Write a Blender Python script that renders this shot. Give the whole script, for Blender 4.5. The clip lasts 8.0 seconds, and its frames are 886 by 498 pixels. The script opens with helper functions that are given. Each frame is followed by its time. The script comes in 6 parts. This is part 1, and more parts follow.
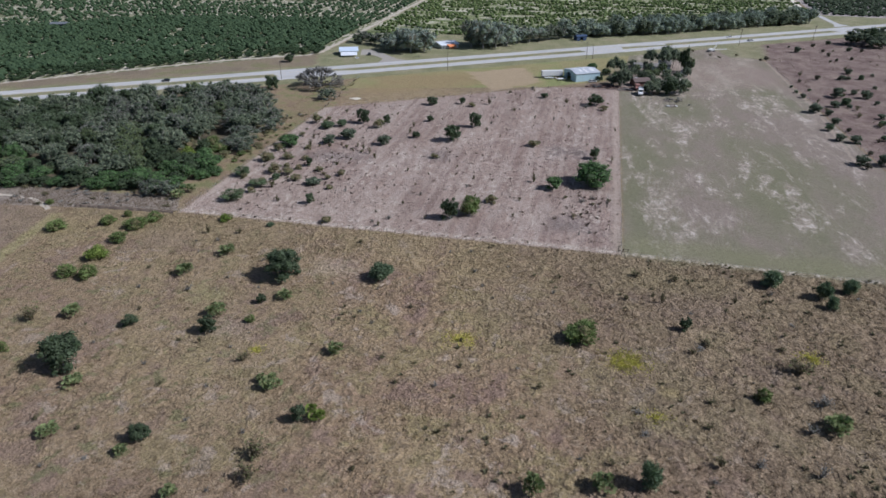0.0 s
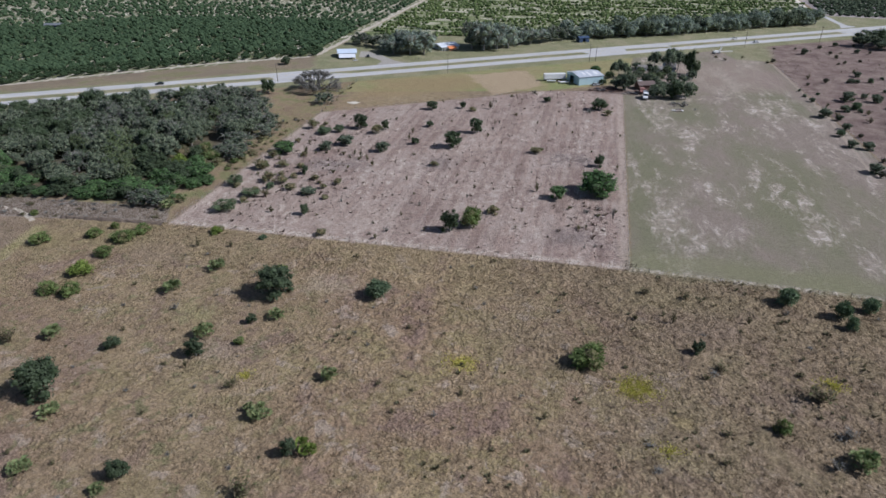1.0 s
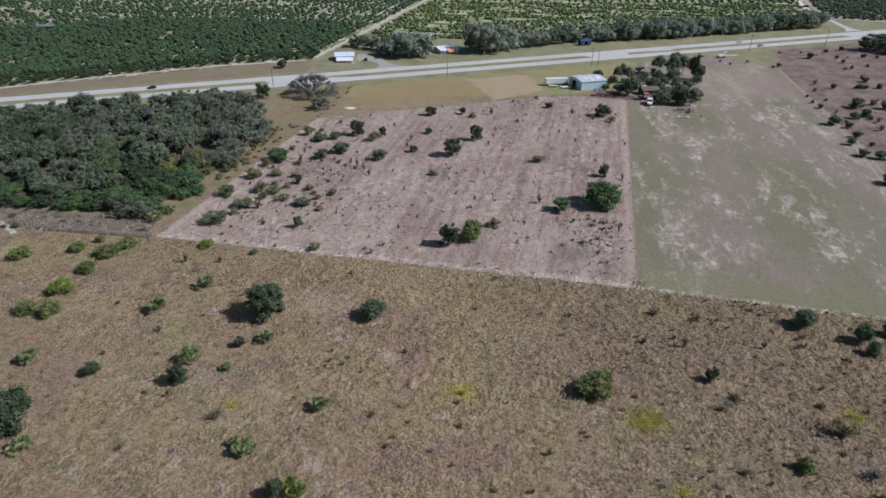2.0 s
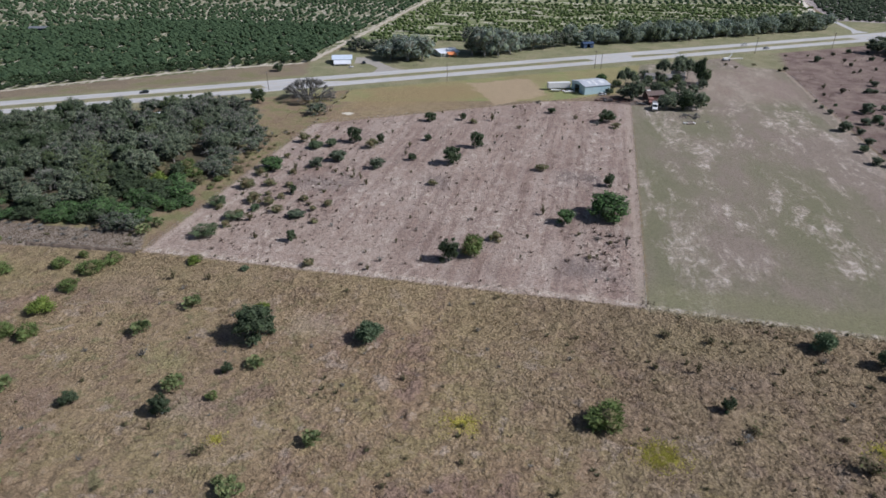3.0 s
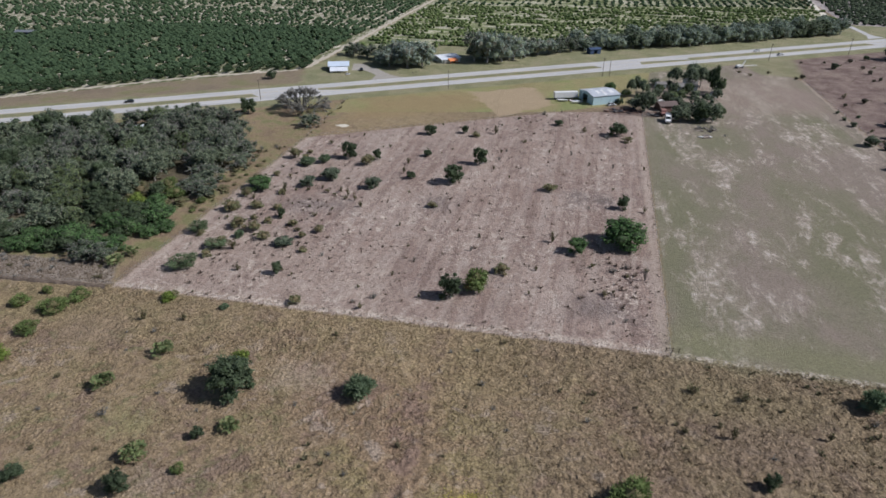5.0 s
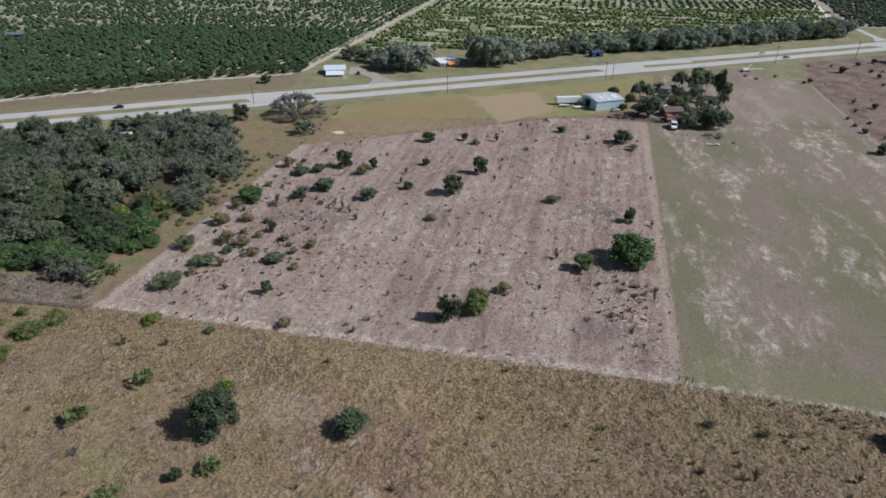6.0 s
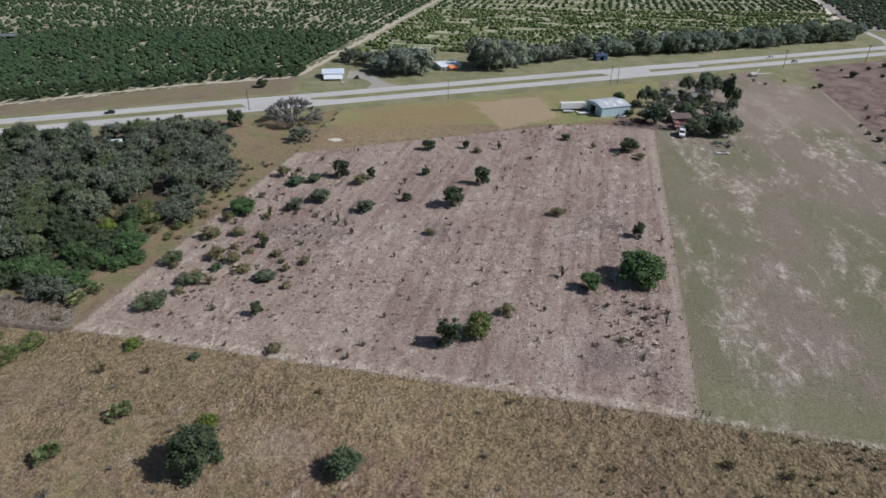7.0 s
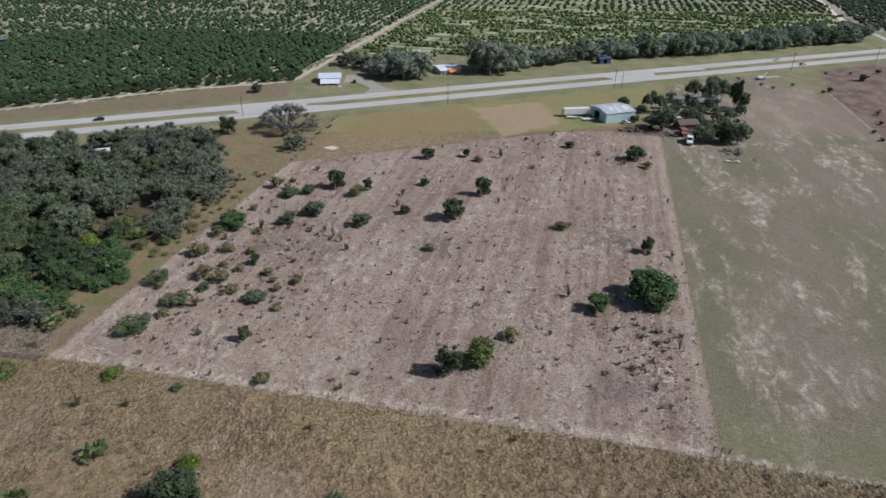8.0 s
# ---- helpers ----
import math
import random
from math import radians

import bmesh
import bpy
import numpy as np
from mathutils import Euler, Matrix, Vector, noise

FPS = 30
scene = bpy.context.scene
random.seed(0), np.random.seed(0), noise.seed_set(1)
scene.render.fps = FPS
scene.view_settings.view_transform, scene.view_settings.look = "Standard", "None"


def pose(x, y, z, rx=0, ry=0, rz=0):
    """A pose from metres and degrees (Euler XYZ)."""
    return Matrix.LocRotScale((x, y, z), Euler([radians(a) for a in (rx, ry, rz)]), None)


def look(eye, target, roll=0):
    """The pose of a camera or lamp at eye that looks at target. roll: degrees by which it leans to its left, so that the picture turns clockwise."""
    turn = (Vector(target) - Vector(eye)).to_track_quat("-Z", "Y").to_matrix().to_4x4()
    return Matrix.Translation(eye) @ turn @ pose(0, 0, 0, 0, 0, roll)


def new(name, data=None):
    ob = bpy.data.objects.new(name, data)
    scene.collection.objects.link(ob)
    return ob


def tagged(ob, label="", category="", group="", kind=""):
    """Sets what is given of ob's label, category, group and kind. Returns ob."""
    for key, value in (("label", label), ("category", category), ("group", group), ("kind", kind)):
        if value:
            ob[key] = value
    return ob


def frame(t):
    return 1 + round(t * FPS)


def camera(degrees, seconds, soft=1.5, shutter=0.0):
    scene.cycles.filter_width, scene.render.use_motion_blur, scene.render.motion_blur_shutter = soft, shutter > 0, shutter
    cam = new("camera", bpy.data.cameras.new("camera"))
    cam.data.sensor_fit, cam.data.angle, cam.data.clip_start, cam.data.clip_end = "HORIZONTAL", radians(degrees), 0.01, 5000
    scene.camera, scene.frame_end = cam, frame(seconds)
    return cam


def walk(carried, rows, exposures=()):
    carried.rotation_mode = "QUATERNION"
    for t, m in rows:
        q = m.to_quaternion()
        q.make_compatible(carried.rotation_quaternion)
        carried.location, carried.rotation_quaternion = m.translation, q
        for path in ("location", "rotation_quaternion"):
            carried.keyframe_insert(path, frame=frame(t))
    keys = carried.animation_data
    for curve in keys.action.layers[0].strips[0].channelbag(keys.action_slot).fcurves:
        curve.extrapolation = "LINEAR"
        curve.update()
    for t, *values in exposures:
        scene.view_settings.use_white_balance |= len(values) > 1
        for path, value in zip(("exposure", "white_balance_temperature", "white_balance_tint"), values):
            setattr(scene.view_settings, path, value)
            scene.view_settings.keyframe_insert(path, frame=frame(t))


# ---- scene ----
cam = camera(70.5, 8.0, soft=1.6)
PATH = [
    (0, (0.318, 0.2, 89.953), (0.299, 1.946, 88.977), 0.4),
    (0.5, (0.37, 4.678, 89.982), (0.35, 6.423, 89.005), 0.4),
    (1, (0.38, 9.17, 90.007), (0.36, 10.914, 89.029), 0.4),
    (1.5, (0.359, 13.698, 90.017), (0.34, 15.442, 89.04), 0.5),
    (3, (0.147, 27.512, 89.957), (0.131, 29.257, 88.979), 0.6),
    (3.5, (0.038, 32.176, 89.922), (0.022, 33.921, 88.945), 0.6),
    (4, (-0.047, 36.898, 89.894), (-0.062, 38.643, 88.917), 0.7),
    (4.5, (-0.139, 41.632, 89.888), (-0.154, 43.377, 88.91), 0.7),
    (4.7, (-0.149, 43.568, 89.88), (-0.167, 45.312, 88.902), 0.7),
    (6, (-0.048, 56.514, 89.631), (-0.064, 58.258, 88.653), 0.7),
    (6.5, (-0.059, 61.461, 89.58), (-0.077, 63.205, 88.602), 0.8),
    (7, (-0.05, 66.458, 89.524), (-0.068, 68.202, 88.546), 0.8),
    (7.5, (-0.012, 71.469, 89.47), (-0.03, 73.213, 88.492), 0.8),
    (8, (0.008, 76.511, 89.439), (-0.011, 78.254, 88.461), 0.7),
]
walk(cam, [(t, look(eye, target, roll)) for t, eye, target, roll in PATH], [(0, -0.07, 5530, 15), (3.5, -0.06, 5760, 15), (8, -0.19, 5840, 12)])

# ---- sky and sun ----
SUN_ELEVATION, SUN_AZIMUTH = 42.0, 98.0   # azimuth clockwise from +y
world = bpy.data.worlds.new("sky")
scene.world = world
world.use_nodes = True
wn = world.node_tree.nodes
sky = wn.new("ShaderNodeTexSky")
sky.sky_type, sky.sun_disc = "NISHITA", False
sky.sun_elevation, sky.sun_rotation = radians(SUN_ELEVATION), radians(SUN_AZIMUTH)
sky.air_density, sky.dust_density, sky.ozone_density = 1.0, 1.6, 1.0
world.node_tree.links.new(sky.outputs[0], wn["Background"].inputs[0])
wn["Background"].inputs[1].default_value = 0.057
sun_data = bpy.data.lights.new("sun", "SUN")
sun_data.energy, sun_data.angle, sun_data.color = 4.55, radians(0.53), (1.0, 0.95, 0.88)
sun = new("sun", sun_data)
sa, se = radians(SUN_AZIMUTH), radians(SUN_ELEVATION)
toward = Vector((math.sin(sa) * math.cos(se), math.cos(sa) * math.cos(se), math.sin(se)))
sun.matrix_world = look(toward * 200 + Vector((0, 250, 0)), (0, 250, 0))


# ---- materials ----
class Mat:
    """A node material, built by small calls that return sockets."""

    def __init__(self, name):
        self.m = bpy.data.materials.new(name)
        self.m.use_nodes = True
        self.t = self.m.node_tree
        self.out = self.t.nodes["Principled BSDF"]
        self.out.inputs["Specular IOR Level"].default_value = 0.2

    def put(self, sock, v):
        if isinstance(v, bpy.types.NodeSocket):
            self.t.links.new(v, sock)
        elif isinstance(v, (tuple, list)) and len(v) == 3 and sock.type == "RGBA":
            sock.default_value = (*v, 1)
        else:
            sock.default_value = v

    def pos(self):
        return self.t.nodes.new("ShaderNodeNewGeometry").outputs["Position"]

    def local(self):
        return self.t.nodes.new("ShaderNodeTexCoord").outputs["Object"]

    def island(self):
        return self.t.nodes.new("ShaderNodeNewGeometry").outputs["Random Per Island"]

    def obj_random(self):
        return self.t.nodes.new("ShaderNodeObjectInfo").outputs["Random"]

    def mapped(self, vec, scale=(1, 1, 1), rot=0.0, loc=(0, 0, 0)):
        """Turns by rot, then scales."""
        if rot:
            r = self.t.nodes.new("ShaderNodeMapping")
            r.inputs["Rotation"].default_value[2] = rot
            self.put(r.inputs["Vector"], vec)
            vec = r.outputs[0]
        n = self.t.nodes.new("ShaderNodeMapping")
        n.inputs["Scale"].default_value = scale
        n.inputs["Location"].default_value = loc
        self.put(n.inputs["Vector"], vec)
        return n.outputs[0]

    def noise(self, vec, scale, detail=4.0, rough=0.6, twist=0.0):
        n = self.t.nodes.new("ShaderNodeTexNoise")
        self.put(n.inputs["Vector"], vec)
        for k, v in (("Scale", scale), ("Detail", detail), ("Roughness", rough), ("Distortion", twist)):
            n.inputs[k].default_value = v
        return n.outputs["Fac"]

    def voronoi(self, vec, scale, out="Distance"):
        n = self.t.nodes.new("ShaderNodeTexVoronoi")
        self.put(n.inputs["Vector"], vec)
        n.inputs["Scale"].default_value = scale
        return n.outputs[out]

    def math(self, op, a, b=0.0, c=0.0, clamp=False):
        n = self.t.nodes.new("ShaderNodeMath")
        n.operation, n.use_clamp = op, clamp
        for i, v in enumerate((a, b, c)):
            self.put(n.inputs[i], v)
        return n.outputs[0]

    def dot(self, vec, v):
        n = self.t.nodes.new("ShaderNodeVectorMath")
        n.operation = "DOT_PRODUCT"
        self.put(n.inputs[0], vec)
        n.inputs[1].default_value = v
        return n.outputs["Value"]

    def step(self, fac, lo, hi):
        """0 below lo, 1 above hi."""
        n = self.t.nodes.new("ShaderNodeMapRange")
        n.interpolation_type = "SMOOTHSTEP"
        self.put(n.inputs[0], fac)
        n.inputs[1].default_value, n.inputs[2].default_value = lo, hi
        return n.outputs[0]

    def mix(self, fac, a, b, blend="MIX"):
        n = self.t.nodes.new("ShaderNodeMix")
        n.data_type, n.blend_type = "RGBA", blend
        self.put(n.inputs[0], fac)
        self.put(n.inputs[6], a)
        self.put(n.inputs[7], b)
        return n.outputs[2]

    def ramp(self, fac, *stops):
        n = self.t.nodes.new("ShaderNodeValToRGB")
        e = n.color_ramp.elements
        while len(e) < len(stops):
            e.new(0.5)
        for s, (p, c) in zip(e, stops):
            s.position, s.color = p, (*c, 1)
        self.put(n.inputs[0], fac)
        return n.outputs[0]

    def zone(self, vec, points, wobble, width):
        """1 inside the convex outline given anticlockwise, fading over width, its rim shifted by wobble (a socket, metres)."""
        least = None
        for (ax, ay), (bx, by) in zip(points, points[1:] + points[:1]):
            ln = math.hypot(bx - ax, by - ay)
            nx, ny = -(by - ay) / ln, (bx - ax) / ln
            d = self.math("ADD", self.dot(vec, (nx, ny, 0)), -(nx * ax + ny * ay))
            least = d if least is None else self.math("MINIMUM", least, d)
        least = self.math("ADD", least, wobble)
        return self.step(least, -width / 2, width / 2)

    def bump(self, height, strength, dist):
        n = self.t.nodes.new("ShaderNodeBump")
        n.inputs["Strength"].default_value, n.inputs["Distance"].default_value = strength, dist
        self.put(n.inputs["Height"], height)
        self.put(self.out.inputs["Normal"], n.outputs[0])

    def done(self, color, rough=0.9, metal=0.0):
        self.put(self.out.inputs["Base Color"], color)
        self.put(self.out.inputs["Roughness"], rough)
        self.put(self.out.inputs["Metallic"], metal)
        return self.m


def paint(name, color, rough=0.6, metal=0.0, dirt=0.25, scale=1.2):
    """Painted or plain surface with blotches of dirt and fine grain."""
    k = Mat(name)
    p = k.local()
    blot = k.noise(p, scale, 5, 0.65)
    fine = k.noise(p, scale * 14, 3, 0.6)
    c = k.mix(k.step(blot, 0.4, 0.75), color, tuple(v * (1 - dirt) for v in color))
    c = k.mix(k.math("MULTIPLY", k.step(fine, 0.5, 0.8), dirt), c, tuple(v * 0.5 for v in color))
    k.bump(fine, 0.15, 0.01)
    return k.done(c, rough, metal)


def foliage(name, dark, light, dry=None, share=0.0):
    """Leaves: colour drifts from leaf to leaf, from clump to clump and from plant to plant."""
    k = Mat(name)
    r = k.island()
    clump = k.noise(k.pos(), 0.55, 3, 0.6)
    dark, light = tuple(v * 1.7 for v in dark), tuple(v * 1.7 for v in light)
    c = k.mix(k.math("ADD", k.math("MULTIPLY", r, 0.38), k.math("MULTIPLY", k.step(clump, 0.36, 0.66), 0.62)), dark, light)
    own = k.obj_random()
    c = k.mix(k.math("MULTIPLY", own, 0.35), c, tuple(v * 0.6 for v in dark))
    if dry:
        c = k.mix(k.math("MULTIPLY", k.step(k.math("FRACT", k.math("MULTIPLY", r, 7.31)), 1 - share, 1 - share + 0.05), 0.9), c, dry)
    k.out.inputs["Specular IOR Level"].default_value = 0.1
    thin = k.t.nodes.new("ShaderNodeBsdfTranslucent")
    k.put(thin.inputs["Color"], k.mix(1.0, c, (1.0, 1.2, 0.95), "MULTIPLY"))
    both = k.t.nodes.new("ShaderNodeMixShader")
    both.inputs[0].default_value = 0.22
    k.put(both.inputs[1], k.out.outputs[0])
    k.put(both.inputs[2], thin.outputs[0])
    k.put(k.t.nodes["Material Output"].inputs["Surface"], both.outputs[0])
    return k.done(c, 0.75)


BARK = Mat("grey_bark")
_p = BARK.local()
_n = BARK.noise(BARK.mapped(_p, (3, 3, 0.6)), 3, 5, 0.7)
BARK.bump(_n, 0.6, 0.04)
BARK = BARK.done(BARK.ramp(_n, (0.3, (0.16, 0.145, 0.125)), (0.7, (0.38, 0.36, 0.33))), 0.95)

OAK_LEAF = foliage("dark_oak_leaves", (0.030, 0.041, 0.024), (0.078, 0.099, 0.056))
GREY_LEAF = foliage("grey_mossy_oak_leaves", (0.074, 0.090, 0.056), (0.196, 0.222, 0.140), (0.21, 0.20, 0.15), 0.10)
BUSH_OAK = foliage("olive_oak_leaves", (0.050, 0.066, 0.030), (0.120, 0.146, 0.066), (0.17, 0.16, 0.10), 0.08)
# darker copies of the leaf colours that paint the shade inside crowns
SHADED_INNER = foliage("shaded_inner_leaves", (0.021, 0.031, 0.015), (0.048, 0.066, 0.032))
GREY_SHADED_INNER = foliage("grey_shaded_inner_leaves", (0.024, 0.033, 0.022), (0.054, 0.068, 0.046))
# grey oak leaves made paler and bluer: distance haze painted into the colour
HAZED_OAK = foliage("hazed_grey_oak_leaves", (0.098, 0.120, 0.104), (0.225, 0.262, 0.222), (0.22, 0.225, 0.185), 0.10)
BUSH_LEAF = foliage("bush_leaves", (0.052, 0.076, 0.026), (0.145, 0.180, 0.062), (0.20, 0.17, 0.09), 0.12)
LUSH_LEAF = foliage("lush_leaves", (0.032, 0.062, 0.024), (0.104, 0.172, 0.062))
FIELD_LEAF = foliage("grey_green_bush_leaves", (0.046, 0.066, 0.034), (0.120, 0.152, 0.080), (0.17, 0.15, 0.10), 0.10)
DUSK_LEAF = foliage("blue_grey_bush_leaves", (0.050, 0.064, 0.042), (0.132, 0.154, 0.102))
BROWN_LEAF = foliage("dark_brown_bush_leaves", (0.040, 0.038, 0.027), (0.095, 0.088, 0.060))
OLIVE_LEAF = foliage("olive_brown_leaves", (0.07, 0.075, 0.036), (0.17, 0.175, 0.09), (0.22, 0.175, 0.10), 0.25)
LIME_LEAF = foliage("yellow_green_leaves", (0.066, 0.094, 0.022), (0.165, 0.202, 0.046))
BLUE_LEAF = foliage("blue_green_leaves", (0.050, 0.074, 0.042), (0.138, 0.172, 0.100))
PALM_LEAF = foliage("palmetto_fronds", (0.065, 0.09, 0.04), (0.20, 0.23, 0.10), (0.25, 0.20, 0.11), 0.15)
DRY_LEAF = foliage("dry_brown_leaves", (0.06, 0.050, 0.033), (0.14, 0.115, 0.07), (0.13, 0.15, 0.06), 0.3)
TWIG = foliage("grey_twigs", (0.088, 0.084, 0.074), (0.21, 0.203, 0.185))
CITRUS_LEAF = foliage("citrus_leaves", (0.023, 0.040, 0.020), (0.060, 0.088, 0.043))
YOUNG_CITRUS = foliage("young_citrus_leaves", (0.038, 0.060, 0.024), (0.150, 0.186, 0.066))
GOLD = foliage("yellow_flowering_weed", (0.27, 0.245, 0.062), (0.47, 0.42, 0.115))

# corners of the mown field and of its neighbours
FIELD = [(-88.0, 184.1), (50.4, 159.0), (92.5, 346.0), (50.1, 343.6), (-61.4, 302.0)]
PASTURE = [(51.1, 158.8), (150, 137), (200.9, 411), (192, 455), (118, 426), (93, 346)]
EAST = [(151, 139), (420, 90), (420, 545), (212, 462)]
ROAD_AT, ROAD_TURN = Vector((0, 404.4, 0)), radians(21.2)
ROAD_U = Vector((math.cos(ROAD_TURN), math.sin(ROAD_TURN), 0))
ROAD_N = Vector((-math.sin(ROAD_TURN), math.cos(ROAD_TURN), 0))


def along(s, d, z=0.0):
    """A place s metres along the highway's middle and d metres north of it."""
    return ROAD_AT + ROAD_U * s + ROAD_N * d + Vector((0, 0, z))


def xy(v):
    return (v[0], v[1])


def pasture_tone(k, p):
    """Colour of the rough, ungrazed pasture: tan, mauve-brown and green patches."""
    big = k.noise(p, 0.022, 4, 0.55)
    mid = k.noise(k.mapped(p, loc=(40, 7, 3)), 0.11, 5, 0.62)
    c = k.ramp(big, (0.40, (0.270, 0.188, 0.120)), (0.50, (0.302, 0.222, 0.130)), (0.60, (0.336, 0.256, 0.146)))
    c = k.mix(k.math("MULTIPLY", k.step(mid, 0.52, 0.60), 0.6), c, (0.270, 0.230, 0.106))
    mottle = k.noise(k.mapped(p, loc=(3, 90, 8)), 0.55, 6, 0.75, 0.5)
    c = k.mix(k.math("MULTIPLY", k.step(mottle, 0.52, 0.60), 0.55), c, (0.325, 0.258, 0.180))
    c = k.mix(k.math("MULTIPLY", k.step(mottle, 0.47, 0.39), 0.7), c, (0.150, 0.112, 0.075))
    c = k.mix(k.math("MULTIPLY", k.step(mid, 0.46, 0.37), 0.75), c, (0.245, 0.168, 0.132))
    weedy = k.noise(k.mapped(p, loc=(70, 20, 5)), 0.20, 6, 0.7, 0.3)
    c = k.mix(k.math("MULTIPLY", k.math("MULTIPLY", k.step(weedy, 0.55, 0.62), k.step(k.dot(p, (1, 0, 0)), 5, -60)), 0.75), c, (0.150, 0.165, 0.068))
    bare = k.noise(k.mapped(p, loc=(15, 33, 9)), 0.16, 6, 0.68, 0.4)
    c = k.mix(k.math("MULTIPLY", k.step(bare, 0.58, 0.65), 0.7), c, (0.42, 0.345, 0.275))
    soft = k.math("MULTIPLY", k.math("ADD", mottle, -0.5), 9.0)
    for x, y, w in ((3.6, 118, 2.4), (40.2, 110.5, 3.4), (82, 112.5, 1.6), (42.2, 93.5, 1.5), (47, 101, 1.6)):
        spot = k.zone(p, [(x - w, y - w * 0.7), (x + w, y - w * 0.8), (x + w * 0.9, y + w * 0.7), (x - w * 0.8, y + w)], soft, 4.5)
        c = k.mix(k.math("MULTIPLY", spot, 0.75), c, (0.39, 0.325, 0.095))
    for x, y, w, col in ((55, 146, 9, (0.29, 0.27, 0.105)), (70, 142, 6, (0.26, 0.235, 0.10)), (60, 133, 9, (0.25, 0.175, 0.140)), (-32, 150, 6, (0.42, 0.34, 0.26)), (-52, 121, 5, (0.38, 0.305, 0.235)),
                         (42, 92, 4, (0.30, 0.275, 0.115)), (-62, 136, 4, (0.27, 0.28, 0.11)), (-120, 172, 9, (0.27, 0.235, 0.095)), (-100, 176, 10, (0.26, 0.235, 0.10)), (-84, 165, 9, (0.225, 0.165, 0.128)), (10, 150, 10, (0.29, 0.225, 0.118))):
        spot = k.zone(p, [(x - w, y - w * 0.6), (x + w, y - w * 0.7), (x + w * 0.9, y + w * 0.6), (x - w * 0.8, y + w * 0.7)], k.math("MULTIPLY", soft, 2.0), 7.0)
        c = k.mix(k.math("MULTIPLY", spot, 0.6), c, col)
    near = k.step(k.math("ADD", k.dot(p, (0.179, 0.984, 0)), k.math("MULTIPLY", mid, 45)), 158, 184)
    c = k.mix(k.math("MULTIPLY", near, 0.55), c, k.mix(k.step(mottle, 0.42, 0.6), (0.235, 0.180, 0.100), (0.345, 0.268, 0.152)))
    c = k.mix(k.math("MULTIPLY", k.step(k.dot(p, (1, 0, 0)), 10, -50), 0.35), c, k.mix(k.step(mottle, 0.40, 0.6), (0.170, 0.132, 0.080), (0.265, 0.204, 0.130)))
    east = k.step(k.math("ADD", k.dot(p, (1, 0.1, 0)), k.math("MULTIPLY", big, 120)), 62, 118)
    return k.mix(k.math("MULTIPLY", east, 0.65), c, k.mix(k.step(mottle, 0.40, 0.6), (0.145, 0.112, 0.074), (0.242, 0.188, 0.124)))


